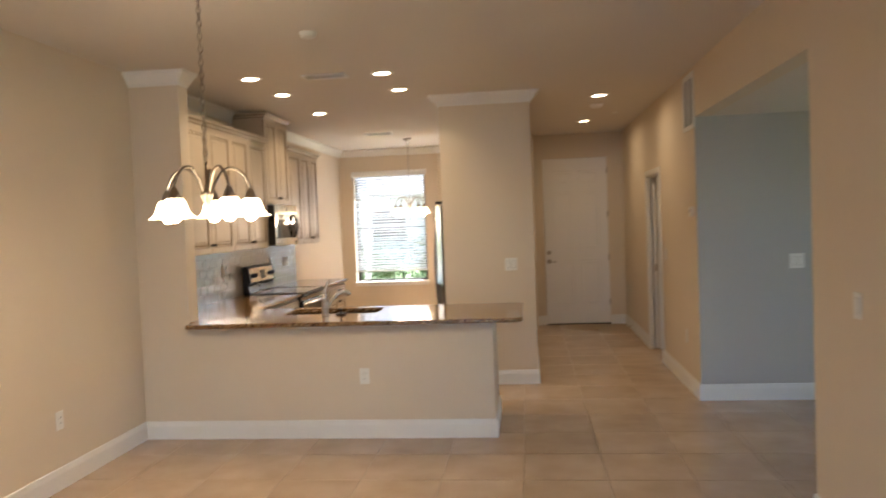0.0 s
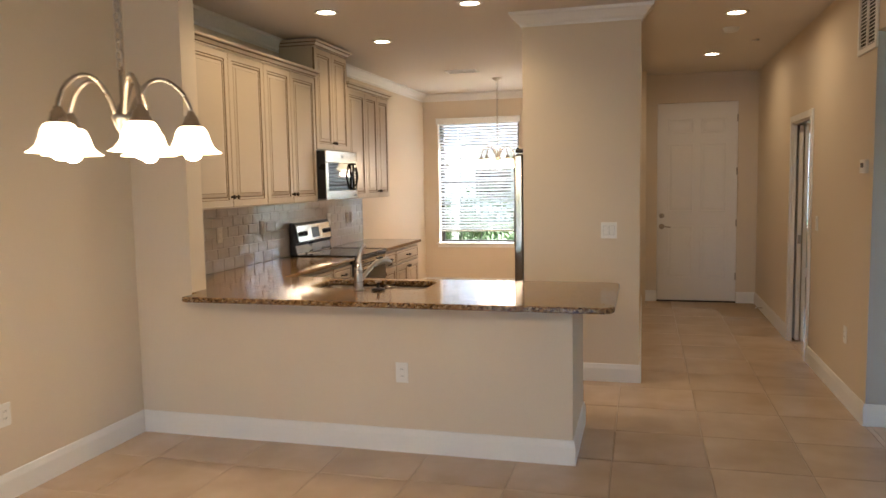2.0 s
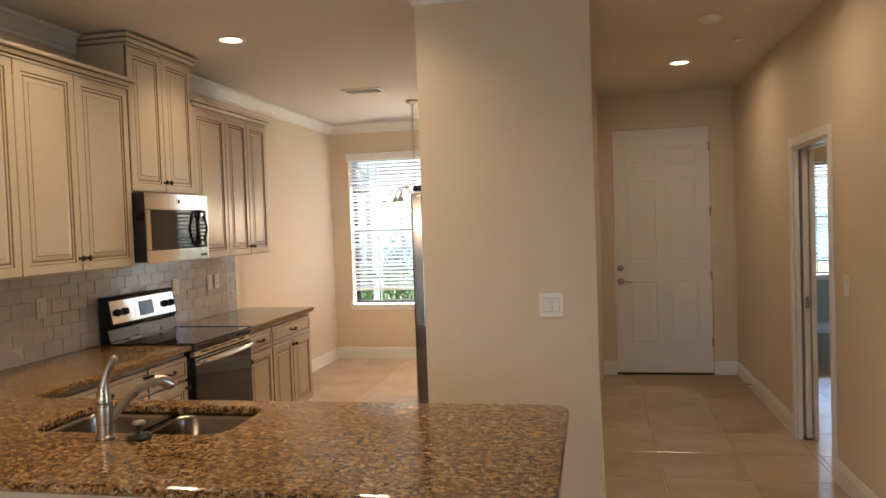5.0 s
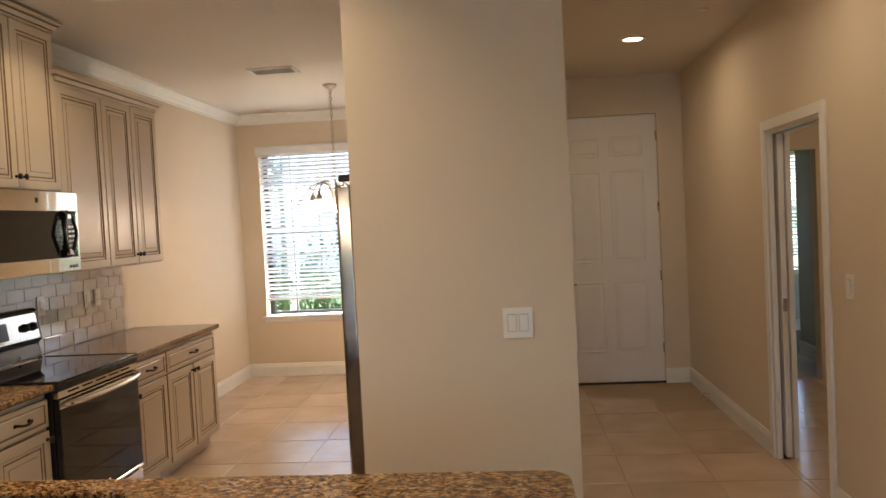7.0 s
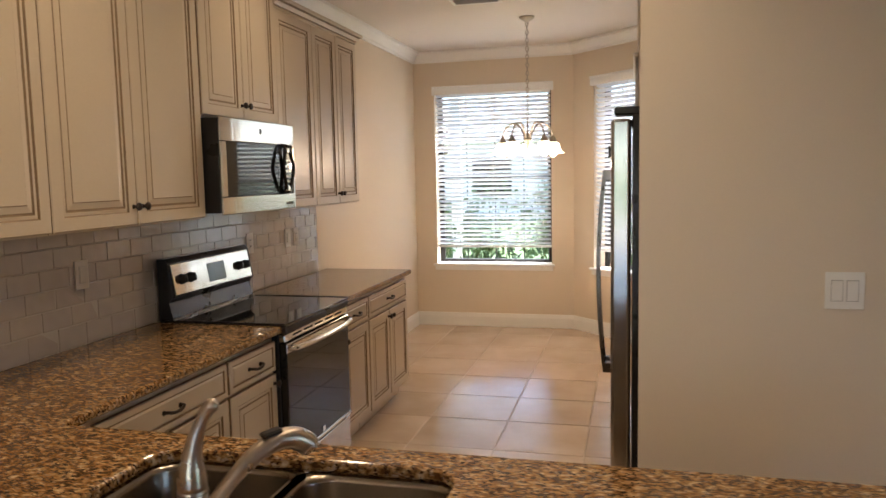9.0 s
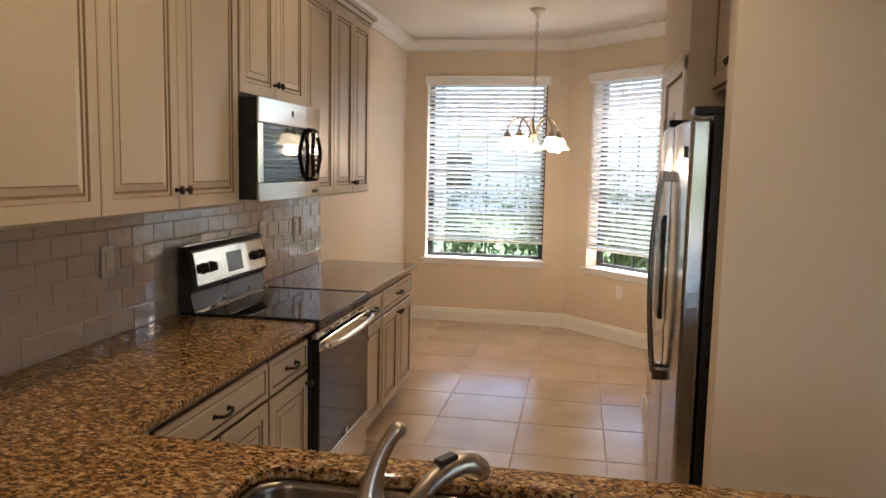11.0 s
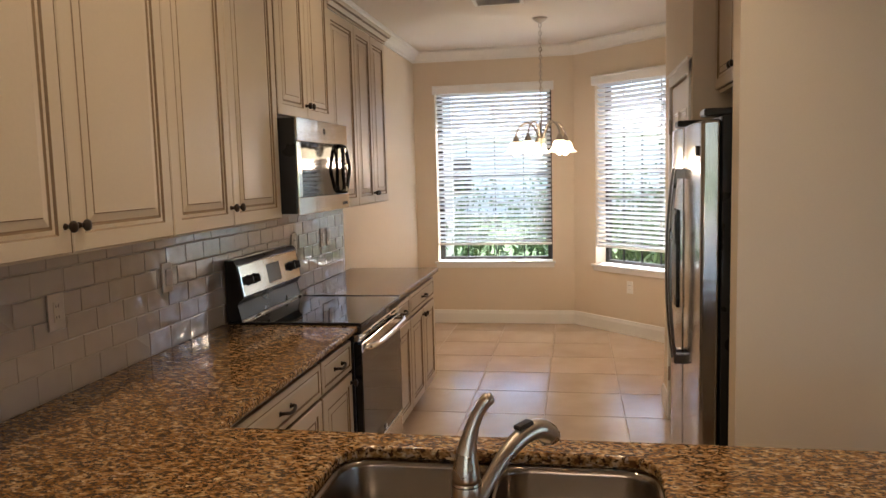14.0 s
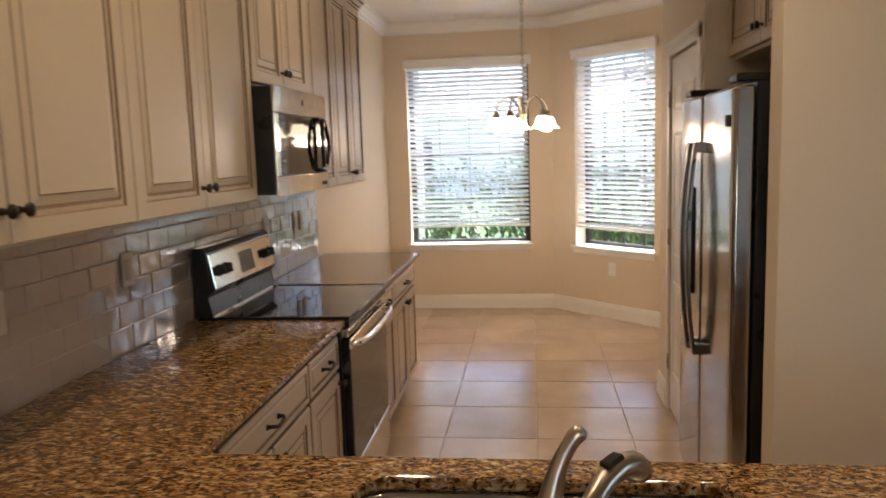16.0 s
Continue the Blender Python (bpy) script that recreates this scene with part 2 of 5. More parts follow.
def lathe(bm, prof, seg=24, m=None, mi=0):
    """Turns (radius, z) points round the z axis."""
    m = m or Matrix()
    rings = []
    for r, z in prof:
        if r < 1e-5:
            rings.append([bm.verts.new(m @ Vector((0, 0, z)))])
        else:
            rings.append([bm.verts.new(m @ Vector((r * math.cos(2 * math.pi * i / seg), r * math.sin(2 * math.pi * i / seg), z))) for i in range(seg)])
    for a, b in zip(rings, rings[1:]):
        for i in range(seg):
            j = (i + 1) % seg
            q = [a[i % len(a)], a[j % len(a)], b[j % len(b)], b[i % len(b)]]
            q = list(dict.fromkeys(q))
            if len(q) > 2:
                f = bm.faces.new(q)
                f.smooth = True
                f.material_index = mi
    return bm


def tube(bm, pts, radii, seg=12, caps=True, mi=0, flat=1.0):
    """A round bar along points, with a radius at each."""
    pts = [Vector(p) for p in pts]
    if not isinstance(radii, (list, tuple)):
        radii = [radii] * len(pts)
    rings, up = [], None
    for i, p in enumerate(pts):
        d = (pts[min(i + 1, len(pts) - 1)] - pts[max(i - 1, 0)]).normalized()
        if up is None:
            up = d.orthogonal().normalized()
        up = (up - d * up.dot(d)).normalized()
        side = d.cross(up)
        rings.append([bm.verts.new(p + radii[i] * (math.cos(2 * math.pi * k / seg) * up + flat * math.sin(2 * math.pi * k / seg) * side)) for k in range(seg)])
    for a, b in zip(rings, rings[1:]):
        for k in range(seg):
            f = bm.faces.new([a[k], a[(k + 1) % seg], b[(k + 1) % seg], b[k]])
            f.smooth = True
            f.material_index = mi
    if caps:
        for r in (rings[0], rings[-1]):
            bm.faces.new(r).material_index = mi
    return bm


def curve_pts(ctrl, n=20):
    """Catmull-Rom points through the controls."""
    c = [Vector(p) for p in ctrl]
    c = [2 * c[0] - c[1]] + c + [2 * c[-1] - c[-2]]
    out = []
    per = max(2, n // (len(c) - 3))
    for i in range(1, len(c) - 2):
        for k in range(per):
            t = k / per
            out.append(0.5 * (2 * c[i] + (c[i + 1] - c[i - 1]) * t + (2 * c[i - 1] - 5 * c[i] + 4 * c[i + 1] - c[i + 2]) * t * t + (3 * c[i] - c[i - 1] - 3 * c[i + 1] + c[i + 2]) * t ** 3))
    out.append(c[-2])
    return out


def sweep(bm, path, profile, closed=False):
    """Carries a profile of (out to the path's left, z) along 2D points, mitred."""
    p = [Vector(a) for a in path]
    n = len(p)
    rows = []
    for i in range(n):
        a = p[i - 1] if i > 0 or closed else None
        b = p[(i + 1) % n] if i < n - 1 or closed else None
        d1 = (p[i] - a).normalized() if a is not None else None
        d2 = (b - p[i]).normalized() if b is not None else None
        d1, d2 = d1 or d2, d2 or d1
        n1, n2 = Vector((-d1.y, d1.x)), Vector((-d2.y, d2.x))
        mt = (n1 + n2)
        mt = mt / max(mt.dot(n1), 0.2)
        rows.append([bm.verts.new((p[i].x + mt.x * o, p[i].y + mt.y * o, z)) for o, z in profile])
    k = len(profile)
    for i in range(n if closed else n - 1):
        a, b = rows[i], rows[(i + 1) % n]
        for j in range(k):
            bm.faces.new([a[j], a[(j + 1) % k], b[(j + 1) % k], b[j]])
    if not closed:
        bm.faces.new(rows[0])
        bm.faces.new(rows[-1])
    return bm


def rounded(points, radius, n=5):
    """A closed 2D outline with its marked corners rounded: (x, y) or (x, y, radius)."""
    out = []
    k = len(points)
    for i in range(k):
        q = points[i]
        c = Vector(q[:2])
        r = q[2] if len(q) > 2 else radius
        if r <= 0:
            out.append(c)
            continue
        a, b = Vector(points[i - 1][:2]), Vector(points[(i + 1) % k][:2])
        u, v = (a - c).normalized(), (b - c).normalized()
        half = u.angle(v) / 2
        d = r / math.tan(half)
        mid = c + (u + v).normalized() * (r / math.sin(half))
        s, e = c + u * d - mid, c + v * d - mid
        ang = s.angle_signed(e) * -1
        for j in range(n + 1):
            t = ang * j / n
            out.append(mid + Vector((s.x * math.cos(t) - s.y * math.sin(t), s.x * math.sin(t) + s.y * math.cos(t))))
    return out


def offset_ring(ring, d):
    n = len(ring)
    out = []
    for i in range(n):
        d1, d2 = (ring[i] - ring[i - 1]).normalized(), (ring[(i + 1) % n] - ring[i]).normalized()
        n1, n2 = Vector((-d1.y, d1.x)), Vector((-d2.y, d2.x))
        mt = n1 + n2
        mt = mt / max(mt.dot(n1), 0.3)
        out.append(ring[i] + mt * d)
    return out


def slab(bm, outer, holes, z0, z1, ease=0.007):
    """A slab with eased edges from an anticlockwise outline and clockwise holes."""
    tops, bots = [], []
    for ring in [outer] + holes:
        rows = []
        for d, z in ((ease, z0), (0, z0 + ease), (0, z1 - ease), (ease * 0.35, z1 - ease * 0.3), (ease, z1)):
            rows.append([bm.verts.new((p.x, p.y, z)) for p in offset_ring(ring, d)])
        for a, b in zip(rows, rows[1:]):
            for i in range(len(a)):
                j = (i + 1) % len(a)
                bm.faces.new([a[i], a[j], b[j], b[i]])
        tops.append(rows[-1])
        bots.append(rows[0])
    for rings in (tops, bots):
        es = []
        for r in rings:
            for i in range(len(r)):
                e = bm.edges.get((r[i], r[(i + 1) % len(r)]))
                es.append(e)
        bmesh.ops.triangle_fill(bm, use_beauty=True, use_dissolve=False, edges=es)
    return bm


def panel_door(bm, w, h, rings, thick=0.019, back=True):
    """A panelled door front in the y-z plane, facing +x, its corner at the origin: rings of (inset, height, material)."""
    def ring(i, d):
        return [bm.verts.new((d, y, z)) for y, z in ((i, i), (w - i, i), (w - i, h - i), (i, h - i))]
    first = [bm.verts.new((-thick, y, z)) for y, z in ((0, 0), (w, 0), (w, h), (0, h))]
    if back:
        bm.faces.new(first)
    prev = first
    for inset, depth, mi in rings:
        r = ring(inset, depth)
        for k in range(4):
            f = bm.faces.new([prev[k], prev[(k + 1) % 4], r[(k + 1) % 4], r[k]])
            f.material_index = mi
        prev = r
    bm.faces.new(prev)
    return bm


CAB_RINGS = [(0.0, -0.004, 1), (0.004, 0.0, 0), (0.048, 0.0, 0), (0.053, -0.006, 1), (0.064, -0.005, 0), (0.069, -0.007, 1), (0.073, -0.007, 1), (0.095, -0.003, 0), (0.0975, -0.0012, 1)]
DRAWER_RINGS = [(0.0, -0.004, 1), (0.004, 0.0, 0), (0.022, 0.0, 0), (0.024, -0.004, 1), (0.029, -0.004, 1), (0.036, 0.0, 0)]

# ---- setting ----
CEIL = 2.81
WEST, WEST_D, HALL_W, HALL_E = -2.77, -2.722, 0.325, 1.68
FAR = 6.60
BAY_A, BAY_DIR = Vector((-1.14, 6.60)), Vector((1, -1)).normalized()


def structure(ob, label, category):
    return tagged(ob, label, category, kind="structure")


def wall(name, label, *boxes):
    bm = bmesh.new()
    for b in boxes:
        box(bm, *b)
    return structure(part(name, bm, M_WALL), label, "wall")


wall("wall_west", "beige painted plaster wall beside the dining area and kitchen", (WEST - 0.15, WEST, 0.02, FAR + 0.15, -0.02, CEIL), (WEST - 0.15, WEST_D, -9.0, 0.02, -0.02, CEIL))
wall("wall_pier", "short beige full-height wall stub beside the counter", (WEST, -2.33, 0.015, 0.17, 0, CEIL))
wall("wall_peninsula", "beige half wall carrying the granite bar counter", (-2.33, -0.015, 0.015, 0.135, 0, 0.866), (-0.135, -0.015, 0.135, 0.74, 0, 0.866))
wall("wall_pillar", "beige wall end between kitchen and hallway", (-0.55, HALL_W, 1.78, 1.90, 0, CEIL), (0.205, HALL_W, 1.90, 5.75, 0, CEIL))
wall("wall_pantry", "beige pantry wall behind the refrigerator",
     (-0.55, -0.43, 2.87, 2.97, 0, CEIL), (-0.55, -0.43, 3.67, 4.0, 0, CEIL), (-0.55, -0.43, 2.97, 3.67, 2.06, CEIL),
     (-0.43, 0.205, 2.87, 2.97, 0, CEIL), (-0.43, 0.205, 3.9, 4.0, 0, CEIL))

# north wall with the first window
W1 = (-2.55, -1.36, 0.65, 2.45)
wall("wall_north", "beige painted wall with a tall window",
     (WEST, W1[0], FAR, FAR + 0.2, 0, CEIL), (W1[1], BAY_A.x + 0.06, FAR, FAR + 0.2, 0, CEIL),
     (W1[0], W1[1], FAR, FAR + 0.2, 0, W1[2]), (W1[0], W1[1], FAR, FAR + 0.15, W1[3], CEIL))

# bay wall: local x along the wall, local y outwards
BAY_M = Matrix.Translation((BAY_A.x, BAY_A.y, 0)) @ Matrix.Rotation(radians(-45), 4, 'Z')
W2 = (0.29, 1.18, 0.645, 2.45)
bay = wall("wall_bay", "angled beige bay wall with a window",
           (0, W2[0], 0, 0.2, 0, CEIL), (W2[1], 1.95, 0, 0.2, 0, CEIL), (W2[0], W2[1], 0, 0.2, 0, W2[2]), (W2[0], W2[1], 0, 0.2, W2[3], CEIL))
bay.matrix_world = BAY_M
wall("wall_nook_east", "beige wall of the breakfast nook", (0.20, 0.205, 4.0, 5.3, 0, CEIL))

# hallway
POCK = (2.75, 3.56, 2.03)
wall("wall_hall_east", "beige hallway wall with a pocket door opening",
     (HALL_E, HALL_E + 0.13, 1.05, POCK[0], 0, CEIL), (HALL_E, HALL_E + 0.13, POCK[1] + 0.85, 5.72, 0, CEIL), (HALL_E, HALL_E + 0.13, POCK[0], POCK[1], POCK[2], CEIL))
wall("wall_pocket", "thin beige wall skins on either side of the pocket door", (HALL_E, HALL_E + 0.032, POCK[1], POCK[1] + 0.85, 0, CEIL), (HALL_E + 0.098, HALL_E + 0.13, POCK[1], POCK[1] + 0.85, 0, CEIL))
wall("wall_entry", "beige wall round the front door",
     (0.2, 0.515, 5.72, 5.90, 0, CEIL), (1.455, 2.0, 5.72, 5.90, 0, CEIL), (0.515, 1.455, 5.72, 5.90, 2.46, CEIL))
# side room and living area
structure(part("wall_side_north", boxed(HALL_E + 0.13, 5.2, 1.05, 1.18, 0, CEIL), M_SAGE), "grey-green painted wall of the side room in daylight", "wall")
structure(part("wall_side_end", boxed(HALL_E + 0.0015, HALL_E + 0.13, 1.047, 1.0495, 0, 2.39), M_SAGE), "grey-green painted wall end", "wall")
wall("wall_living_east", "beige wall beside the living area opening", (HALL_E, HALL_E + 0.13, -9.0, -1.475, 0, CEIL), (HALL_E, HALL_E + 0.13, -1.475, 1.05, 2.39, CEIL))
wall("wall_side_south", "painted wall of the side room", (HALL_E + 0.13, 5.2, -3.2, -3.05, 0, 2.6))
wall("wall_side_east", "painted wall with a wide window in the side room",
     (5.2, 5.35, -3.2, -2.2, 0, 2.6), (5.2, 5.35, 0.4, 1.18, 0, 2.6), (5.2, 5.35, -2.2, 0.4, 0, 0.5), (5.2, 5.35, -2.2, 0.4, 2.3, 2.6))
# South opening is out of view; its width sets the daylight from behind.
wall("wall_south", "living room wall with an added opening for daylight",
     (WEST, -2.5, -9.15, -9.0, 0, CEIL), (1.4, HALL_E + 0.13, -9.15, -9.0, 0, CEIL), (-2.5, 1.4, -9.15, -9.0, 2.4, CEIL))
# rooms seen through the pocket door
wall("wall_laundry", "painted wall of the room past the pocket door",
     (1.81, 2.1, 5.65, 5.77, 0, CEIL), (2.80, 4.2, 5.65, 5.77, 0, CEIL), (2.1, 2.80, 5.65, 5.77, 2.05, CEIL), (4.2, 4.3, 1.18, 5.77, 0, CEIL))
W3 = (2.55, 3.80, 0.76, 2.25)
far_walls = structure(part("wall_bedroom", box(box(box(box(box(box(bmesh.new(), 3.09, 4.3, 5.77, 6.9, 0, CEIL), 1.9, W3[0], 8.4, 8.55, 0, CEIL), W3[1], 5.0, 8.4, 8.55, 0, CEIL),
    W3[0], W3[1], 8.4, 8.55, 0, W3[2]), W3[0], W3[1], 8.4, 8.55, W3[3], CEIL), 1.9, 2.0, 5.90, 8.4, 0, CEIL), M_FARWALL), "grey-green painted bedroom wall", "wall")
structure(part("wall_bedroom_east", boxed(5.0, 5.1, 6.8, 8.55, 0, CEIL), M_FARWALL), "grey-green painted bedroom side wall", "wall")

# ceilings


def plate_of(points, z0, z1):
    """A flat slab over a plan outline."""
    bm = bmesh.new()
    low, top = [[bm.verts.new((x, y, z)) for x, y in points] for z in (z0, z1)]
    bm.faces.new(low)
    bm.faces.new(top)
    for i in range(len(points)):
        j = (i + 1) % len(points)
        bm.faces.new([low[i], low[j], top[j], top[i]])
    return bm


W_OUT, E_OUT = WEST - 0.15, HALL_E + 0.13
structure(part("ceiling", plate_of([(W_OUT, -9.15), (E_OUT, -9.15), (E_OUT, 5.9), (0.2, 5.9), (0.2, 5.54), (-1.06, 6.8), (W_OUT, 6.8)], CEIL, CEIL + 0.12), M_CEIL), "off-white flat plaster ceiling", "ceiling")
structure(part("ceiling_side", boxed(HALL_E + 0.13, 5.35, -3.2, 1.05, 2.39, 2.52), M_CEIL), "lowered plaster ceiling of the side room", "ceiling")
structure(part("ceiling_rear", boxed(HALL_E + 0.13, 5.1, 1.05, 8.55, CEIL, CEIL + 0.13), M_CEIL), "plaster ceiling past the pocket door", "ceiling")
# Unseen slab, added only to keep sun off; its outline sets what stays sunlit.
structure(part("sun_block_slab", plate_of([(-3.3, -10.2), (7.2, -10.2), (7.2, 8.8), (1.75, 8.8), (1.75, 6.1), (0.3, 6.1), (0.3, 5.52), (-1.03, 6.85), (-3.3, 6.85)], 3.1, 3.25), M_ROOF), "unseen slab added above the house to block sun", "roof")

# baseboards and crown
BASE = [(0.001, 0.0), (0.016, 0.0), (0.016, 0.10), (0.012, 0.118), (0.009, 0.135), (0.001, 0.138)]
CROWN = [(0.001, CEIL - 0.105), (0.012, CEIL - 0.105), (0.016, CEIL - 0.088), (0.03, CEIL - 0.078), (0.045, CEIL - 0.058), (0.072, CEIL - 0.032), (0.086, CEIL - 0.024), (0.09, CEIL - 0.002), (0.001, CEIL - 0.002)]


def run(name, label, category, profile, *paths):
    for pth in paths:
        structure(part(name, sweep(bmesh.new(), pth, profile), M_TRIM), label, category)


BAY_END = BAY_A + BAY_DIR * 1.9
run("baseboard", "white painted wooden baseboard along the wall", "baseboard", BASE,
    [(-0.13, 0.74), (-0.015, 0.74), (-0.015, 0.015), (WEST_D, 0.015), (WEST_D, -9.0)],
    [(HALL_W, 5.72), (HALL_W, 1.78), (-0.55, 1.78), (-0.55, 1.90)],
    [(HALL_E, POCK[1] + 0.062), (HALL_E, 5.72), (1.455, 5.72)],
    [(0.515, 5.72), (HALL_W, 5.72)],
    [(5.2, 1.05), (HALL_E, 1.05), (HALL_E, POCK[0] - 0.062)],
    [(HALL_E, -9.0), (HALL_E, -1.475), (HALL_E + 0.13, -1.475)],
    [(-0.55, 3.74), (-0.55, 4.0), (0.2, 4.0), (0.2, 5.26), tuple(BAY_A), (WEST, FAR), (WEST, 4.17)],
    [(2.8, 5.65), (4.2, 5.65)],
    [(3.09, 5.77), (3.09, 6.9), (4.3, 6.9)],
    [(5.0, 8.4), (2.0, 8.4)])
run("crown_moulding", "white crown moulding under the ceiling", "moulding", CROWN,
    [(-2.33, 0.17), (-2.33, 0.015), (WEST_D, 0.015)],
    [(HALL_W, 1.86), (HALL_W, 1.78), (-0.55, 1.78), (-0.55, 1.90)],
    [(-0.55, 4.0), (0.2, 4.0), (0.2, 5.26), tuple(BAY_A), (WEST, FAR), (WEST, 0.17)])

# ---- windows ----


def window(name, m, w, label, bars=3, deep=0.09):
    """A window in a wall opening: local x along the wall, y outwards."""
    x0, x1, z0, z1 = w
    t = structure(thing(name, m, label, "window"), label, "window")
    bm = bmesh.new()
    for b in ((x0, x0 + 0.05, z0, z1), (x1 - 0.05, x1, z0, z1), (x0 + 0.05, x1 - 0.05, z0, z0 + 0.035), (x0 + 0.05, x1 - 0.05, z1 - 0.05, z1), (x0 + 0.05, x1 - 0.05, (z0 + z1) / 2 - 0.02, (z0 + z1) / 2 + 0.02)):
        box(bm, b[0], b[1], deep, deep + 0.045, b[2], b[3], 0.003)
    part("window_frame", bm, M_WINFRAME, t, "dark bronze window frame")
    for i in range(1, bars + 1):
        x = x0 + (x1 - x0) * i / (bars + 1)
        part("muntin", boxed(x - 0.005, x + 0.005, deep + 0.01, deep + 0.03, z0 + 0.03, z1 - 0.04), M_WINFRAME, t, "dark glazing bar")
    for k, (a, b) in enumerate(((z0 + 0.03, (z0 + z1) / 2 - 0.015), ((z0 + z1) / 2 + 0.015, z1 - 0.045))):
        p = part("pane", boxed(x0 + 0.045, x1 - 0.045, deep + 0.018, deep + 0.022, a, b), M_GLASS, t, "clear glass pane")
        p.visible_shadow = False
    bm = box(bmesh.new(), x0 - 0.035, x1 + 0.03, -0.035, -0.001, z0 - 0.022, z0 + 0.001, 0.004)
    box(bm, x0 + 0.001, x1 - 0.001, -0.001, deep - 0.001, z0 - 0.012, z0 + 0.004)
    part("window_sill", bm, M_TRIM, t, "white painted window sill")
    part("apron", boxed(x0 - 0.02, x1 + 0.015, -0.016, -0.001, z0 - 0.065, z0 - 0.022, 0.003), M_TRIM, t, "white apron under the sill")
    return t


def blind(m, w, label):
    """White slatted blind hung in the window's recess, let down to a hand above the sill."""
    x0, x1, z0, z1 = w
    t = thing("window_blind", m, label, "blind", "window blinds")
    part("valance", box(box(bmesh.new(), x0 - 0.02, x1 + 0.025, -0.035, -0.003, z1 - 0.075, z1 + 0.005, 0.006, 2), x0 - 0.02, x1 + 0.025, -0.045, -0.003, z1 - 0.004, z1 + 0.012, 0.004), M_BLIND, t, "white valance board")
    top, bottom = z1 - 0.07, z0 + 0.185
    n = int((top - bottom) / 0.0432) + 1
    me = bpy.data.meshes.new("slat")
    bm = bmesh.new()
    box(bm, x0 + 0.012, x1 - 0.012, -0.025, 0.025, -0.0014, 0.0014)
    bm.to_mesh(me)
    bm.free()
    me.materials.append(M_SLAT)
    for i in range(n):
        s = new("slat", me)
        s.parent = t
        s.matrix_basis = pose(0, 0.034, bottom + 0.0432 * (i + 0.6), -31 + random.uniform(-1.5, 1.5), random.uniform(-0.15, 0.15), 0)
    part("bottom_rail", boxed(x0 + 0.008, x1 - 0.008, 0.008, 0.058, bottom - 0.016, bottom + 0.006, 0.003), M_BLIND, t, "white bottom rail")
    for f in (0.13, 0.5, 0.87):
        x = x0 + (x1 - x0) * f
        part("ladder_cord", box(boxed(x - 0.0015, x + 0.0015, 0.006, 0.008, bottom, top), x - 0.0015, x + 0.0015, 0.060, 0.062, bottom, top), M_BLIND, t, "white ladder cord")
    x = x1 - 0.085
    bm = tube(bmesh.new(), [(x, -0.004, top), (x, -0.006, bottom + 0.26)], 0.0016, 6)
    lathe(bm, [(0.0, 0.0), (0.008, 0.004), (0.011, 0.03), (0.006, 0.06), (0.0, 0.065)], 10, Matrix.Translation((x, -0.008, bottom + 0.2)))
    part("pull_cord", bm, M_BLIND, t, "blind cord with a tassel")
    return t


N_M = pose(0, FAR, 0)
window("window_1", N_M, W1, "tall bronze-framed window with white sill", deep=0.14)
window("window_2", BAY_M, W2, "bronze-framed bay window with white sill", deep=0.14)
window("window_3", pose(0, 8.4, 0), W3, "bright bedroom window")
blind(N_M, W1, "white two-inch slat blind on the nook window")
blind(BAY_M, W2, "white two-inch slat blind on the bay window")
blind(pose(0, 8.4, 0), W3, "white slat blind on the bedroom window")
# Two unseen openings, added as daylight sources for the side room and living area.
for nm, x0, x1, y0, y1, z0, z1, ax in (("window_4", 5.2, 5.35, -2.2, 0.4, 0.5, 2.3, 'y'), ("window_5", -2.5, 1.4, -9.15, -9.0, 0.0, 2.4, 'x')):
    t = structure(thing(nm, Matrix(), "unseen wide glazed opening, added to let daylight in", "window"), "unseen wide glazed opening, added to let daylight in", "window")
    if ax == 'y':
        for k in range(4):
            y = y0 + (y1 - y0) * k / 3
            part("window_frame", boxed(x0 + 0.05, x0 + 0.1, max(y - 0.03, y0), min(y + 0.03, y1), z0, z1), M_TRIM, t)
        g = part("pane", boxed(x0 + 0.072, x0 + 0.078, y0, y1, z0, z1), M_GLASS, t)
    else:
        for k in range(4):
            x = x0 + (x1 - x0) * k / 3
            part("window_frame", boxed(max(x - 0.03, x0), min(x + 0.03, x1), y0 + 0.05, y0 + 0.1, z0, z1), M_TRIM, t)
        g = part("pane", boxed(x0, x1, y0 + 0.072, y0 + 0.078, z0, z1), M_GLASS, t)
    g.visible_shadow = False

# ---- doors ----


def panelled_leaf(w, h, panels, thick=0.04):
    """A door leaf in the x-z plane, its front facing -y, its corner at the origin, with raised mouldings round each panel."""
    bm = box(bmesh.new(), 0, w, 0, thick, 0, h, 0.003)
    for px0, px1, pz0, pz1 in panels:
        def ring(i, d):
            return [bm.verts.new((x, -d, z)) for x, z in ((px0 + i, pz0 + i), (px1 - i, pz0 + i), (px1 - i, pz1 - i), (px0 + i, pz1 - i))]
        prev = ring(0, -0.001)
        for i, d in ((0.004, 0.005), (0.012, 0.006), (0.02, 0.0015), (0.03, 0.0015), (0.05, 0.007)):
            r = ring(i, d)
            for k in range(4):
                bm.faces.new([prev[k], prev[(k + 1) % 4], r[(k + 1) % 4], r[k]])
            prev = r
        bm.faces.new(prev)
    return bm


def six_panels(w, h):
    s, mid = w * 0.13, w * 0.09
    cols = ((s, w / 2 - mid / 2), (w / 2 + mid / 2, w - s))
    rows = ((0.115 * h, 0.385 * h), (0.455 * h, 0.80 * h), (0.85 * h, 0.925 * h))
    return [(a, b, c, d) for a, b in cols for c, d in rows]


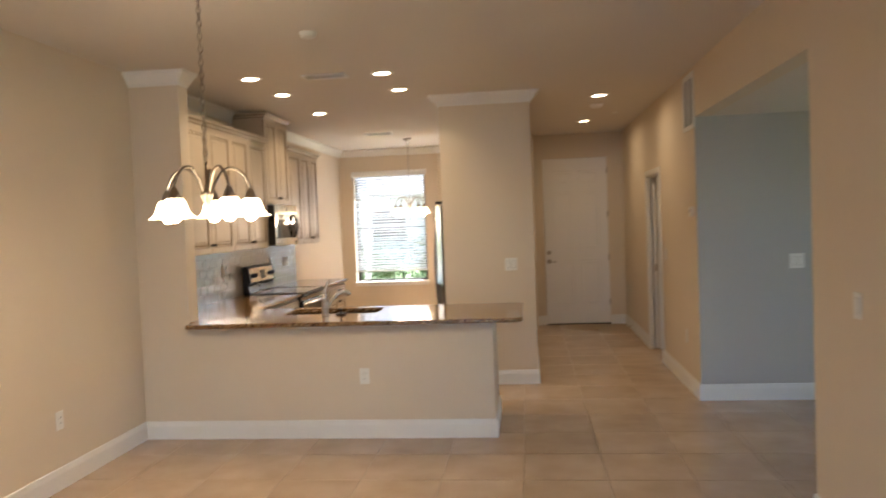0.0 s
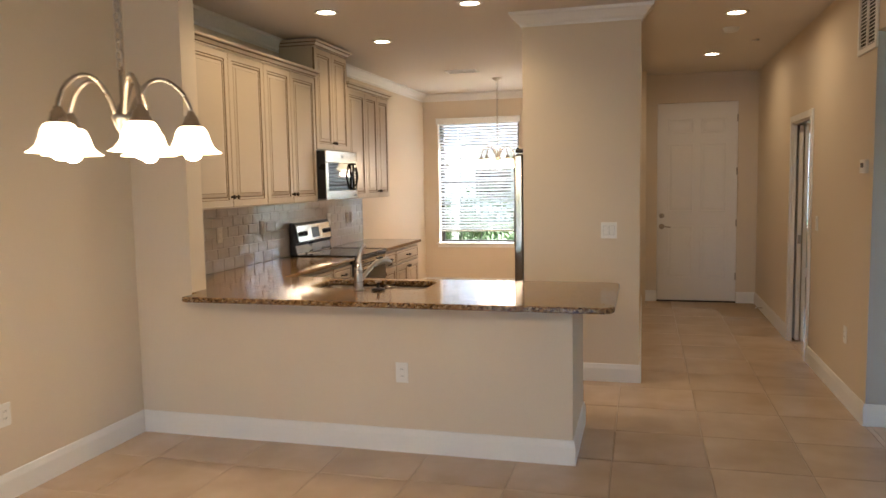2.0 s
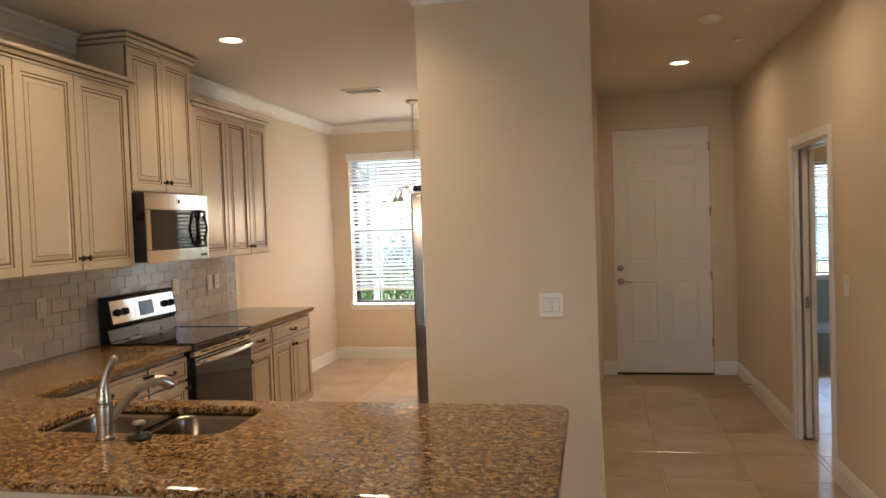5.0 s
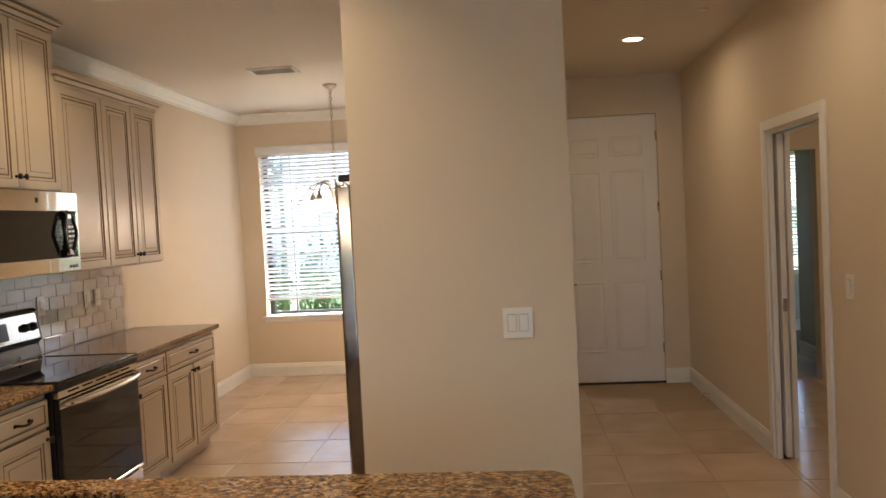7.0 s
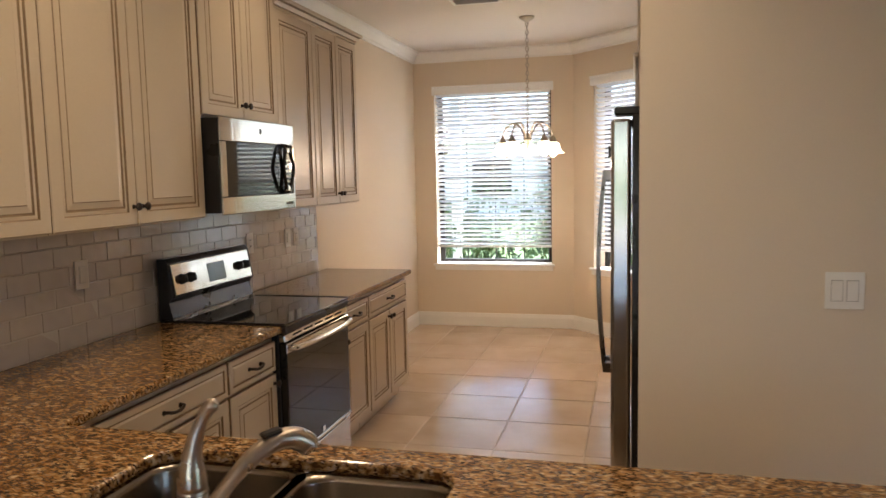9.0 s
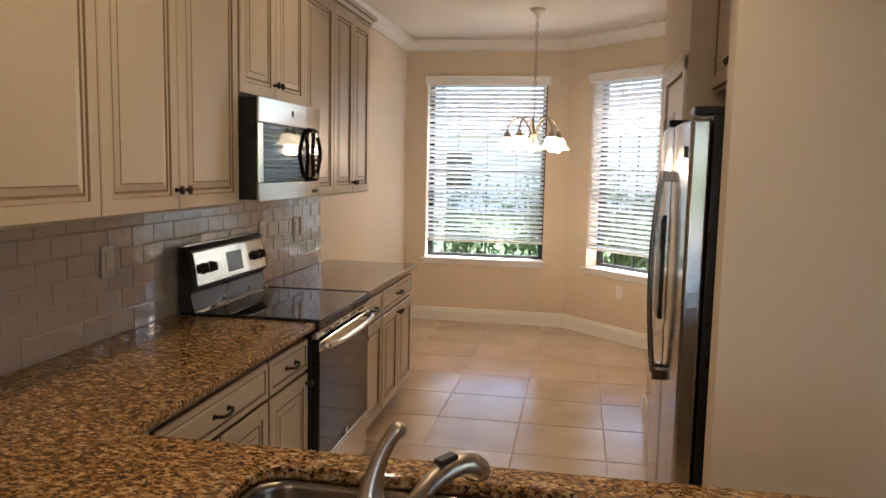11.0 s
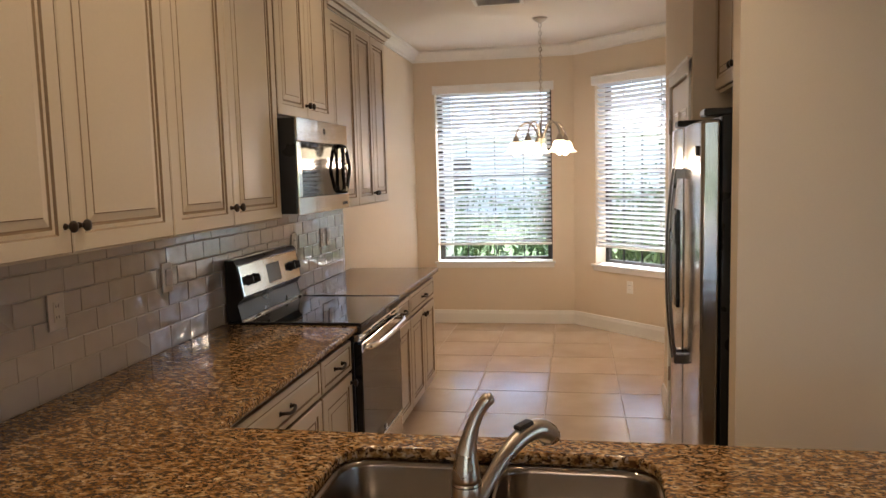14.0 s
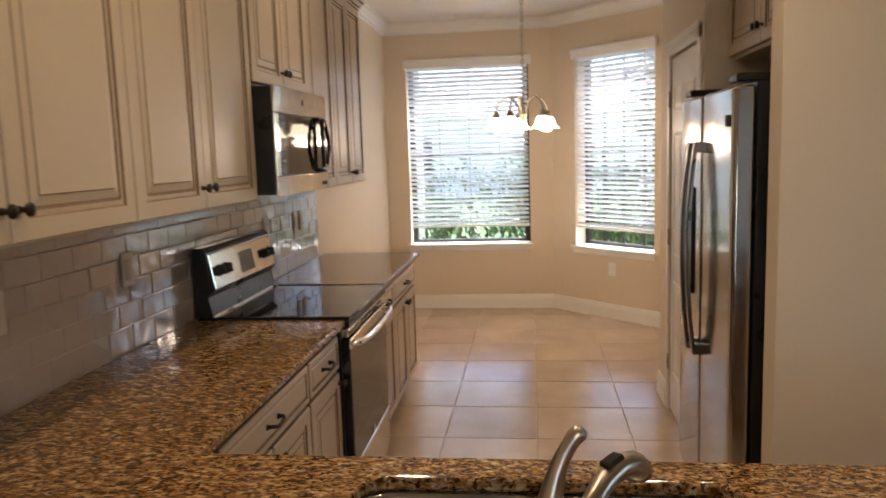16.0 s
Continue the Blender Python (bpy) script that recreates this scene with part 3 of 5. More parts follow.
def hinge(parent, x, y, z):
    bm = lathe(bmesh.new(), [(0.0, 0), (0.007, 0.0), (0.007, 0.09), (0.0, 0.09)], 10, Matrix.Translation((x, y, z)))
    box(bm, x - 0.016, x + 0.002, y + 0.001, y + 0.004, z + 0.002, z + 0.088)
    part("hinge", bm, M_NICKEL, parent, "satin nickel hinge")


door1 = structure(thing("door_1", pose(0.52, 5.735, 0.012), "white six-panel front door, closed", "door"), "white six-panel front door, closed", "door")
part("leaf", panelled_leaf(0.93, 2.44, six_panels(0.93, 2.44)), M_DOOR, door1)
part("threshold", boxed(-0.003, 0.933, -0.014, 0.05, -0.012, 0.006), M_DARK, door1, "dark threshold strip")
bm = bmesh.new()
for x0, x1, z0, z1 in ((-0.004, -0.0005, 0, 2.448), (0.9305, 0.934, 0, 2.448), (-0.004, 0.934, 2.4405, 2.447)):
    box(bm, x0, x1, 0.012, 0.10, z0, z1)
part("door_frame", bm, M_TRIM, door1)
for z in (0.27, 0.93, 1.56, 2.2):
    hinge(door1, 0.935, -0.008, z)
R_S = Matrix.Rotation(radians(90), 4, 'X')
bm = lathe(bmesh.new(), [(0, 0), (0.034, 0.0), (0.034, 0.006), (0.02, 0.012), (0.013, 0.016), (0.013, 0.045), (0.0, 0.045)], 20, Matrix.Translation((0.055, 0, 0.93)) @ R_S)
tube(bm, curve_pts([(0.055, -0.045, 0.93), (0.09, -0.05, 0.932), (0.13, -0.046, 0.926), (0.16, -0.044, 0.922)], 12), 0.008, 10)
part("door_handle", bm, M_NICKEL, door1, "satin nickel lever handle")
part("deadbolt", lathe(bmesh.new(), [(0, 0), (0.032, 0.0), (0.032, 0.008), (0.022, 0.014), (0.018, 0.03), (0.0, 0.031)], 20, Matrix.Translation((0.055, 0, 1.065)) @ R_S), M_NICKEL, door1, "satin nickel deadbolt")

# pocket door, slid open into the wall, and its casing
door2 = structure(thing("door_2", Matrix(), "white pocket door slid almost fully open", "door"), "white pocket door slid almost fully open", "door")
part("leaf", boxed(HALL_E + 0.05, HALL_E + 0.085, POCK[1] - 0.03, POCK[1] + 0.77, 0.012, POCK[2] - 0.02, 0.003), M_DOOR, door2)
bm = bmesh.new()
for x0 in (HALL_E - 0.001, HALL_E + 0.10):
    box(bm, x0, x0 + 0.031, POCK[1] - 0.018, POCK[1], 0, POCK[2])
box(bm, HALL_E - 0.001, HALL_E + 0.131, POCK[0], POCK[0] + 0.018, 0, POCK[2])
box(bm, HALL_E - 0.001, HALL_E + 0.036, POCK[0] + 0.018, POCK[1], POCK[2] - 0.018, POCK[2])
box(bm, HALL_E + 0.09, HALL_E + 0.131, POCK[0] + 0.018, POCK[1], POCK[2] - 0.018, POCK[2])
part("jamb", bm, M_TRIM, door2, "white split jamb")
bm = bmesh.new()
for y0, y1, z0, z1 in ((POCK[0] - 0.06, POCK[0], 0, POCK[2] + 0.06), (POCK[1], POCK[1] + 0.06, 0, POCK[2] + 0.06), (POCK[0], POCK[1], POCK[2], POCK[2] + 0.06)):
    box(bm, HALL_E - 0.018, HALL_E - 0.001, y0, y1, z0, z1, 0.003)
part("casing", bm, M_TRIM, door2, "flat white door casing")
part("edge_pull", boxed(HALL_E + 0.054, HALL_E + 0.081, POCK[1] - 0.033, POCK[1] - 0.029, 0.92, 1.0, 0.002), M_NICKEL, door2, "nickel edge pull")
part("track", boxed(HALL_E + 0.052, HALL_E + 0.084, POCK[0] + 0.02, POCK[1] - 0.06, POCK[2] - 0.012, POCK[2] - 0.002), M_STEEL, door2, "steel door track")

# pantry door
door3 = structure(thing("door_3", Matrix.Translation((-0.548, 3.665, 0.012)) @ Matrix.Rotation(radians(-90), 4, 'Z'), "white panelled pantry door beside the refrigerator, closed", "door"), "white panelled pantry door beside the refrigerator, closed", "door")
part("leaf", panelled_leaf(0.69, 2.03, six_panels(0.69, 2.03)), M_DOOR, door3)
bm = bmesh.new()
for x0, x1, z0, z1 in ((-0.068, -0.004, -0.012, 2.10), (0.694, 0.758, -0.012, 2.10), (-0.068, 0.758, 2.04, 2.10)):
    box(bm, x0, x1, -0.016, -0.0025, z0, z1, 0.003)
box(bm, -0.08, 0.77, -0.026, -0.0025, 2.10, 2.118, 0.003)
part("casing", bm, M_TRIM, door3, "white door casing")
for z in (0.24, 0.98, 1.76):
    hinge(door3, -0.004, -0.012, z)

# ---- countertops ----
TOP0, TOP1 = 0.868, 0.90
SINK_C = (-1.325, 0.495)


def counter(name, outline, holes, label):
    return tagged(part(name, slab(bmesh.new(), outline, holes, TOP0, TOP1), M_GRANITE), label, "countertop")


outline = rounded([(-2.285, -0.17, 0.02), (0.21, -0.17, 0.07), (0.21, 0.81, 0.07), (-2.105, 0.81, 0.02), (-2.105, 2.152, 0.004), (WEST + 0.006, 2.152, 0), (WEST + 0.006, 0.172, 0), (-2.328, 0.172, 0), (-2.328, 0.01, 0), (-2.285, 0.01, 0)], 0.0)
hole = rounded([(-1.705, 0.325), (-1.705, 0.705), (-0.945, 0.705), (-0.945, 0.325)], 0.075)
counter("bar_countertop", outline, [hole], "speckled gold and brown polished granite counter with bar overhang")
outline = rounded([(WEST + 0.006, 2.925, 0), (-2.105, 2.925, 0.004), (-2.105, 4.19, 0.015), (WEST + 0.006, 4.19, 0)], 0.0)
counter("side_countertop", outline, [], "speckled gold and brown granite counter past the range")

# sink
sink = thing("kitchen_sink", pose(*SINK_C, 0), "stainless double-bowl undermount sink in the granite", "sink")


def bowl(x0, x1, y0, y1, depth):
    bm = bmesh.new()
    rows = []
    for ins, z, r in ((-0.03, TOP0 - 0.003, 0.085), (0.0, TOP0 - 0.003, 0.075), (0.006, TOP0 - 0.02, 0.07), (0.012, TOP0 - depth + 0.03, 0.065), (0.04, TOP0 - depth, 0.05)):
        ring = rounded([(x0 + ins, y0 + ins), (x1 - ins, y0 + ins), (x1 - ins, y1 - ins), (x0 + ins, y1 - ins)], r, 6)
        rows.append([bm.verts.new((p.x, p.y, z)) for p in ring])
    for a, b in zip(rows, rows[1:]):
        for i in range(len(a)):
            j = (i + 1) % len(a)
            bm.faces.new([a[i], a[j], b[j], b[i]]).smooth = True
    bm.faces.new(rows[-1])
    return bm


part("bowl", bowl(-0.376, -0.012, -0.175, 0.216, 0.2), M_SINK, sink)
part("bowl", bowl(0.012, 0.376, -0.175, 0.216, 0.2), M_SINK, sink)
for x in (-0.19, 0.19):
    part("drain", lathe(bmesh.new(), [(0.055, 0.002), (0.05, 0.005), (0.04, 0.001), (0.0, 0.001)], 20, Matrix.Translation((x, 0, TOP0 - 0.2))), M_NICKEL, sink, "round steel drain")

# faucet: upright lever and pull-out spout
faucet = thing("kitchen_faucet", pose(-1.328, 0.255, TOP1), "brushed nickel single-lever pull-out faucet on the counter", "faucet")
part("base", lathe(bmesh.new(), [(0.0, 0.0), (0.033, 0.0), (0.034, 0.004), (0.028, 0.01), (0.026, 0.012)], 24), M_NICKEL, faucet)
part("body", lathe(bmesh.new(), [(0.026, 0.01), (0.0265, 0.05), (0.027, 0.095), (0.0272, 0.115), (0.0255, 0.118)], 24), M_NICKEL, faucet)
bm = tube(bmesh.new(), curve_pts([(0, 0, 0.118), (0.0, 0.0, 0.15), (0.004, 0.001, 0.185), (0.016, 0.004, 0.228), (0.034, 0.008, 0.262), (0.05, 0.011, 0.276)], 24), [0.0262, 0.0262, 0.0256, 0.0246, 0.0232, 0.0216, 0.02, 0.0184, 0.0168, 0.0154, 0.0142, 0.0132, 0.0124, 0.0119, 0.0116, 0.0117, 0.0121, 0.0126, 0.0127, 0.0115, 0.006], 16)
part("lever", bm, M_NICKEL, faucet, "curved upright lever handle")
pts = curve_pts([(0.012, 0.012, 0.06), (0.03, 0.034, 0.09), (0.057, 0.066, 0.13), (0.09, 0.105, 0.162), (0.12, 0.14, 0.170), (0.142, 0.166, 0.154), (0.148, 0.173, 0.138)], 30)
bm = tube(bmesh.new(), pts, [0.0135 + 0.0085 * min(1, max(0, (i - 8) / 14)) for i in range(len(pts) - 1)] + [0.018], 16)
part("spout", bm, M_NICKEL, faucet, "pull-out spray spout")
part("spray_button", box(bmesh.new(), -0.02, 0.02, -0.011, 0.011, -0.004, 0.006, 0.003), M_BLACK, faucet, "black spray button").matrix_basis = pose(0.098, 0.114, 0.186, 0, -8, 49)

for z in (0.052, 0.112):
    part("seam_ring", lathe(bmesh.new(), [(0.0262, z - 0.0015), (0.0278, z - 0.001), (0.0278, z + 0.001), (0.0262, z + 0.0015)], 24), M_DARKSTEEL, faucet, "thin dark seam round the body")

stopper = thing("sink_stopper", pose(-1.205, 0.262, TOP1), "black rubber sink stopper with a metal cap on the counter", "sink stopper")
part("flange", lathe(bmesh.new(), [(0.0, 0.0), (0.040, 0.0), (0.043, 0.005), (0.040, 0.012), (0.022, 0.016), (0.0, 0.017)], 24), M_BLACK, stopper, "black rubber flange")
part("stem", lathe(bmesh.new(), [(0.010, 0.015), (0.008, 0.025), (0.008, 0.045), (0.011, 0.05)], 16), M_BLACK, stopper, "black stem")
part("cap", lathe(bmesh.new(), [(0.0, 0.049), (0.020, 0.049), (0.022, 0.054), (0.018, 0.060), (0.0, 0.063)], 20), M_NICKEL, stopper, "metal cap")

# ---- cabinets ----


def bar_pull(parent, y, z, x=0.0):
    pts = curve_pts([(x, y - 0.048, z), (x + 0.018, y - 0.046, z + 0.002), (x + 0.026, y - 0.02, z - 0.004), (x + 0.026, y + 0.02, z - 0.004), (x + 0.018, y + 0.046, z + 0.002), (x, y + 0.048, z)], 20)
    bm = tube(bmesh.new(), pts, 0.0062, 8)
    for s in (-1, 1):
        lathe(bm, [(0.0, 0.0), (0.010, 0.0), (0.009, 0.004), (0.0, 0.006)], 10, Matrix.Translation((x, y + s * 0.048, z)) @ Matrix.Rotation(radians(90), 4, 'Y'))
    return part("pull_handle", bm, M_BRONZE, parent, "dark bronze drawer pull")


def knob(parent, y, z, x=0.0):
    m = Matrix.Translation((x, y, z)) @ Matrix.Rotation(radians(90), 4, 'Y')
    bm = lathe(bmesh.new(), [(0.0, 0.0), (0.009, 0.0), (0.008, 0.003), (0.006, 0.006), (0.006, 0.014), (0.012, 0.018), (0.016, 0.023), (0.015, 0.028), (0.008, 0.032), (0.0, 0.033)], 16, m)
    return part("knob", bm, M_BRONZE, parent, "dark bronze round knob")


def cab_crown(w, d, z, left=True, right=True):
    """Stepped crown with dark glaze lying in its two grooves."""
    prof = [(0.0, z), (0.006, z), (0.006, z + 0.010), (0.002, z + 0.012), (0.002, z + 0.015), (0.012, z + 0.017), (0.018, z + 0.026), (0.026, z + 0.034), (0.022, z + 0.037), (0.022, z + 0.040), (0.036, z + 0.042), (0.042, z + 0.048), (0.042, z + 0.062), (0.0, z + 0.062)]
    path = [(0, 0), (0, w)]
    if left:
        path = [(-d, 0)] + path
    if right:
        path = path + [(-d, w)]
    bm = bmesh.new()
    sweep(bm, path[::-1], prof)
    for f in bm.faces:
        zs = [v.co.z - z for v in f.verts]
        if 0.009 < min(zs) and max(zs) < 0.0175 or 0.033 < min(zs) and max(zs) < 0.0425:
            f.material_index = 1
    return bm


def upper_cabinet(y0, y1, z0, z1, doors, knobs, x=-2.405, depth=0.335, label="", crown=(True, True), name="upper_cabinet", face=1):
    """A wall cabinet whose front faces +x. doors: the seams between its doors; knobs: (y, z)."""
    w, h = y1 - y0, z1 - z0
    t = thing(name, pose(x, y0, z0, 0, 0, 0 if face > 0 else 180), label, "cabinet", "antique white kitchen cabinets")
    bm = box(bmesh.new(), -depth, -0.021, 0.001, w - 0.001, 0, h, 0.0015)
    part("body", bm, M_CAB, t)
    seams = [0.0] + doors + [w]
    leaves = []
    for a, b in zip(seams, seams[1:]):
        g = 0.0025
        dd = part("door", panel_door(bmesh.new(), b - a - 2 * g, h - 2 * g - 0.005, CAB_RINGS), [M_CAB, M_GLAZE], t)
        dd.matrix_basis = pose(0, a + g, 0.005 + g)
        leaves.append(dd)
    for i, ky, kz in knobs:
        knob(leaves[i], ky - seams[i], kz + 0.008)
    if crown:
        part("crown_trim", cab_crown(w, depth * 0.98, h, *crown), [M_CAB, M_GLAZE], t, "stepped cabinet crown trim")
    return t


UB, UT = 1.392, 2.46
LBL = "antique white glazed wall cabinet"
upper_cabinet(0.18, 1.165, UB, UT, [0.49], [(0, 0.49 - 0.027, 0.062), (1, 0.49 + 0.027, 0.062)], label=LBL + " with two raised-panel doors", crown=(False, False))
upper_cabinet(1.165, 2.068, UB, UT, [0.435], [(0, 0.435 - 0.027, 0.062), (1, 0.435 + 0.027, 0.062)], label=LBL + " beside the microwave", crown=(False, True))
upper_cabinet(2.070, 2.800, 1.846, 2.73, [0.365], [(0, 0.365 - 0.024, 0.055), (1, 0.365 + 0.024, 0.055)], x=-2.40, label="raised antique white cabinet above the microwave")
upper_cabinet(2.802, 3.27, UB, UT, [], [], label=LBL + ", single door", crown=(True, False))
upper_cabinet(3.27, 3.985, UB, UT, [0.36], [(0, 0.36 - 0.024, 0.055), (1, 0.36 + 0.024, 0.055)], label=LBL + " at the end of the run", crown=(False, True))
# above the refrigerator, facing west
over = thing("upper_cabinet", pose(-0.445, 2.866, 1.935, 0, 0, 180), "antique white cabinet above the refrigerator", "cabinet", "antique white kitchen cabinets")
part("body", box(bmesh.new(), -0.6, -0.021, 0.001, 0.962, 0, 0.80, 0.0015), M_CAB, over)
for a, b in ((0.0, 0.48), (0.48, 0.963)):
    dd = part("door", panel_door(bmesh.new(), b - a - 0.005, 0.785, CAB_RINGS), [M_CAB, M_GLAZE], over)
    dd.matrix_basis = pose(0, a + 0.0025, 0.015)
    knob(dd, (b - a - 0.03) if a == 0 else 0.025, 0.065)

BX, BD = -2.135, 0.605


def base_cabinet(y0, y1, drawers, doors, label, end=False):
    """A base cabinet facing +x on a recessed plinth. drawers: (from, to, with pull); doors: (from, to, knob side)."""
    w = y1 - y0
    t = thing("base_cabinet", pose(BX, y0, 0), label, "cabinet", "antique white kitchen cabinets")
    bm = box(bmesh.new(), -BD, -0.021, 0.001, w - 0.001, 0.10, TOP0 - 0.002, 0.0015)
    part("body", bm, M_CAB, t)
    part("plinth", boxed(-BD, -0.085, 0.003, w - 0.003, 0.0, 0.10), M_CAB, t, "recessed toe kick")
    for a, b in drawers:
        dr = part("drawer", panel_door(bmesh.new(), b - a - 0.006, 0.135, DRAWER_RINGS), [M_CAB, M_GLAZE], t)
        dr.matrix_basis = pose(0, a + 0.003, 0.70)
        bar_pull(dr, (b - a) / 2, 0.067)
    for a, b, side in doors:
        dd = part("door", panel_door(bmesh.new(), b - a - 0.006, 0.57, CAB_RINGS), [M_CAB, M_GLAZE], t)
        dd.matrix_basis = pose(0, a + 0.003, 0.115)
        knob(dd, 0.024 if side < 0 else b - a - 0.03, 0.53)
    return t


BL = "antique white glazed base cabinet"
base_cabinet(0.815, 1.735, [(0.16, 0.915)], [(0.16, 0.535, 1), (0.54, 0.915, -1)], BL + " under the granite")
base_cabinet(1.737, 2.148, [(0.005, 0.405)], [(0.005, 0.405, 1)], BL + " beside the range")
base_cabinet(2.932, 3.365, [(0.005, 0.43)], [(0.005, 0.43, -1)], BL + " past the range")
base_cabinet(3.367, 4.16, [(0.005, 0.785)], [(0.005, 0.39, 1), (0.395, 0.785, -1)], BL + " at the run's end")

# ---- range ----
rng = thing("kitchen_range", pose(-2.10, 2.156, 0), "stainless and black electric range with glass cooktop", "range")
RW = 0.765
part("body", boxed(-0.635, -0.03, 0.002, RW - 0.002, 0.05, 0.893, 0.003), M_BLACK, rng)
part("cooktop", boxed(-0.635, 0.012, -0.004, RW + 0.004, 0.893, 0.908, 0.004, 2), M_BLACKGLASS, rng, "black glass cooktop")
part("cooktop_edge", boxed(-0.03, 0.010, 0.0, RW, 0.862, 0.892, 0.004, 2), M_BLACK, rng, "black front edge")
for y in (0.002, RW - 0.006):
    part("cooktop_rim", boxed(-0.55, 0.008, y, y + 0.006, 0.9085, 0.9115, 0.001), M_BLACK, rng, "thin black rim")
bm = box(bmesh.new(), -0.03, 0.002, 0.006, RW - 0.006, 0.82, 0.860, 0.004)
part("vent_strip", bm, M_STEELH, rng, "stainless strip above the oven door")
for k in range(5):
    part("vent_slot", boxed(0.0025, 0.004, 0.09 + k * 0.125, 0.18 + k * 0.125, 0.838, 0.846), M_DARK, rng, "dark vent slot")
dr = part("oven_door", boxed(-0.03, 0.008, 0.006, RW - 0.006, 0.255, 0.815, 0.006, 2), M_BLACKGLASS, rng, "black glass oven door")
for za, zb in ((0.77, 0.814), (0.256, 0.275)):
    part("door_trim", boxed(0.004, 0.0115, 0.008, RW - 0.008, za, zb, 0.003), M_STEELH, rng, "stainless door trim")
pts = curve_pts([(0.008, 0.03, 0.795), (0.04, 0.045, 0.795), (0.056, 0.16, 0.792), (0.06, RW / 2, 0.79), (0.056, RW - 0.16, 0.792), (0.04, RW - 0.045, 0.795), (0.008, RW - 0.03, 0.795)], 30)
part("oven_handle", tube(bmesh.new(), pts, 0.014, 12, flat=0.8), M_STEELH, rng, "curved stainless oven handle")
part("storage_drawer", boxed(-0.03, 0.004, 0.006, RW - 0.006, 0.06, 0.245, 0.006, 2), M_STEELH, rng, "stainless storage drawer")
part("emblem", boxed(0.011, 0.013, RW / 2 - 0.015, RW / 2 + 0.015, 0.285, 0.31, 0.001), M_NICKEL, rng, "small round emblem")
bm = bmesh.new()
prof = ((-0.64, 0.908), (-0.566, 0.908), (-0.568, 0.918), (-0.588, 0.99), (-0.575, 1.003), (-0.555, 1.018), (-0.583, 1.176), (-0.598, 1.198), (-0.64, 1.198))
v = [bm.verts.new((x, y, z)) for y in (0.004, RW - 0.004) for x, z in prof]
k = len(prof)
for i in range(k):
    j = (i + 1) % k
    bm.faces.new([v[i], v[j], v[k + j], v[k + i]])
bm.faces.new(v[:k])
bm.faces.new(v[k:])
bmesh.ops.bevel(bm, geom=bm.edges[:], offset=0.004, segments=2, affect='EDGES', profile=0.6)
part("console", bm, M_BLACK, rng, "black rear control console")
tilt = math.degrees(math.atan2(0.028, 0.158))
fascia = part("fascia", boxed(0, 0.007, 0.014, RW - 0.03, 0.006, 0.156, 0.003), M_STEELH, rng, "stainless control panel")
fascia.matrix_basis = pose(-0.5545, 0, 1.018, 0, -tilt, 0)
part("base_strip", boxed(-0.567, -0.557, 0.006, RW - 0.006, 0.9085, 0.917, 0.002), M_NICKEL, rng, "bright metal strip along the cooktop")
part("display", boxed(0.006, 0.0085, 0.31, 0.47, 0.03, 0.125, 0.002), M_DISPLAY, fascia, "grey oven display")
for y in (0.08, 0.155, RW - 0.155, RW - 0.08):
    m = Matrix.Translation((0.006, y, 0.078)) @ Matrix.Rotation(radians(90), 4, 'Y')
    bm = lathe(bmesh.new(), [(0.0, 0.0), (0.027, 0.0), (0.027, 0.004), (0.022, 0.008), (0.02, 0.024), (0.0, 0.026)], 18, m)
    box(bm, 0.026, 0.036, y - 0.006, y + 0.006, 0.058, 0.098, 0.002)
    part("control_knob", bm, M_BLACK, fascia, "black burner knob")

# ---- microwave ----
mw = thing("microwave_oven", pose(-2.325, 2.078, 1.408), "stainless over-range microwave with black glass door", "microwave")
MW, MH = 0.735, 0.434
part("body", boxed(-0.41, -0.0105, 0.0, MW, 0.008, MH - 0.004, 0.003), M_BLACK, mw)
bm = box(bmesh.new(), -0.01, 0.0, 0.002, MW - 0.002, MH - 0.105, MH, 0.003, 2)
part("top_panel", bm, M_STEELH, mw, "stainless top panel")
part("bottom_panel", boxed(-0.01, 0.0, 0.002, MW - 0.002, 0.0, 0.078, 0.003, 2), M_STEELH, mw, "stainless lower panel")
part("side_panel", boxed(-0.01, 0.0, 0.002, 0.05, 0.079, MH - 0.106, 0.003), M_STEELH, mw, "stainless side strip")
part("side_panel", boxed(-0.01, 0.0, MW - 0.022, MW - 0.002, 0.079, MH - 0.106, 0.003), M_STEELH, mw, "stainless side strip")
part("door_glass", boxed(-0.01, -0.002, 0.051, 0.545, 0.079, MH - 0.106, 0.002), M_BLACKGLASS, mw, "black glass door")
part("keypad", boxed(-0.01, -0.002, 0.547, MW - 0.023, 0.079, MH - 0.106, 0.002), M_BLACKGLASS, mw, "black control panel")
for r in range(6):
    for c in range(2):
        part("button", boxed(-0.002, 0.0, 0.635 + c * 0.032, 0.657 + c * 0.032, 0.11 + r * 0.026, 0.121 + r * 0.026), M_PLATE, mw, "pale key legend bar")
for k in range(3):
    part("vent_key", boxed(0.0, 0.0015, 0.625 + k * 0.028, 0.642 + k * 0.028, 0.02, 0.036), M_DARK, mw, "small dark key")
bm = bmesh.new()
for side, mid in ((0.582, 0.546), (0.622, 0.656)):
    tube(bm, curve_pts([(0.0, side, 0.084), (0.022, side, 0.10), (0.028, (side + mid) / 2, 0.15), (0.031, mid, 0.207), (0.028, (side + mid) / 2, 0.265), (0.022, side, 0.312), (0.0, side, 0.328)], 28), 0.0095, 10)
part("handle", bm, M_BLACKGLASS, mw, "bowed black loop handle")
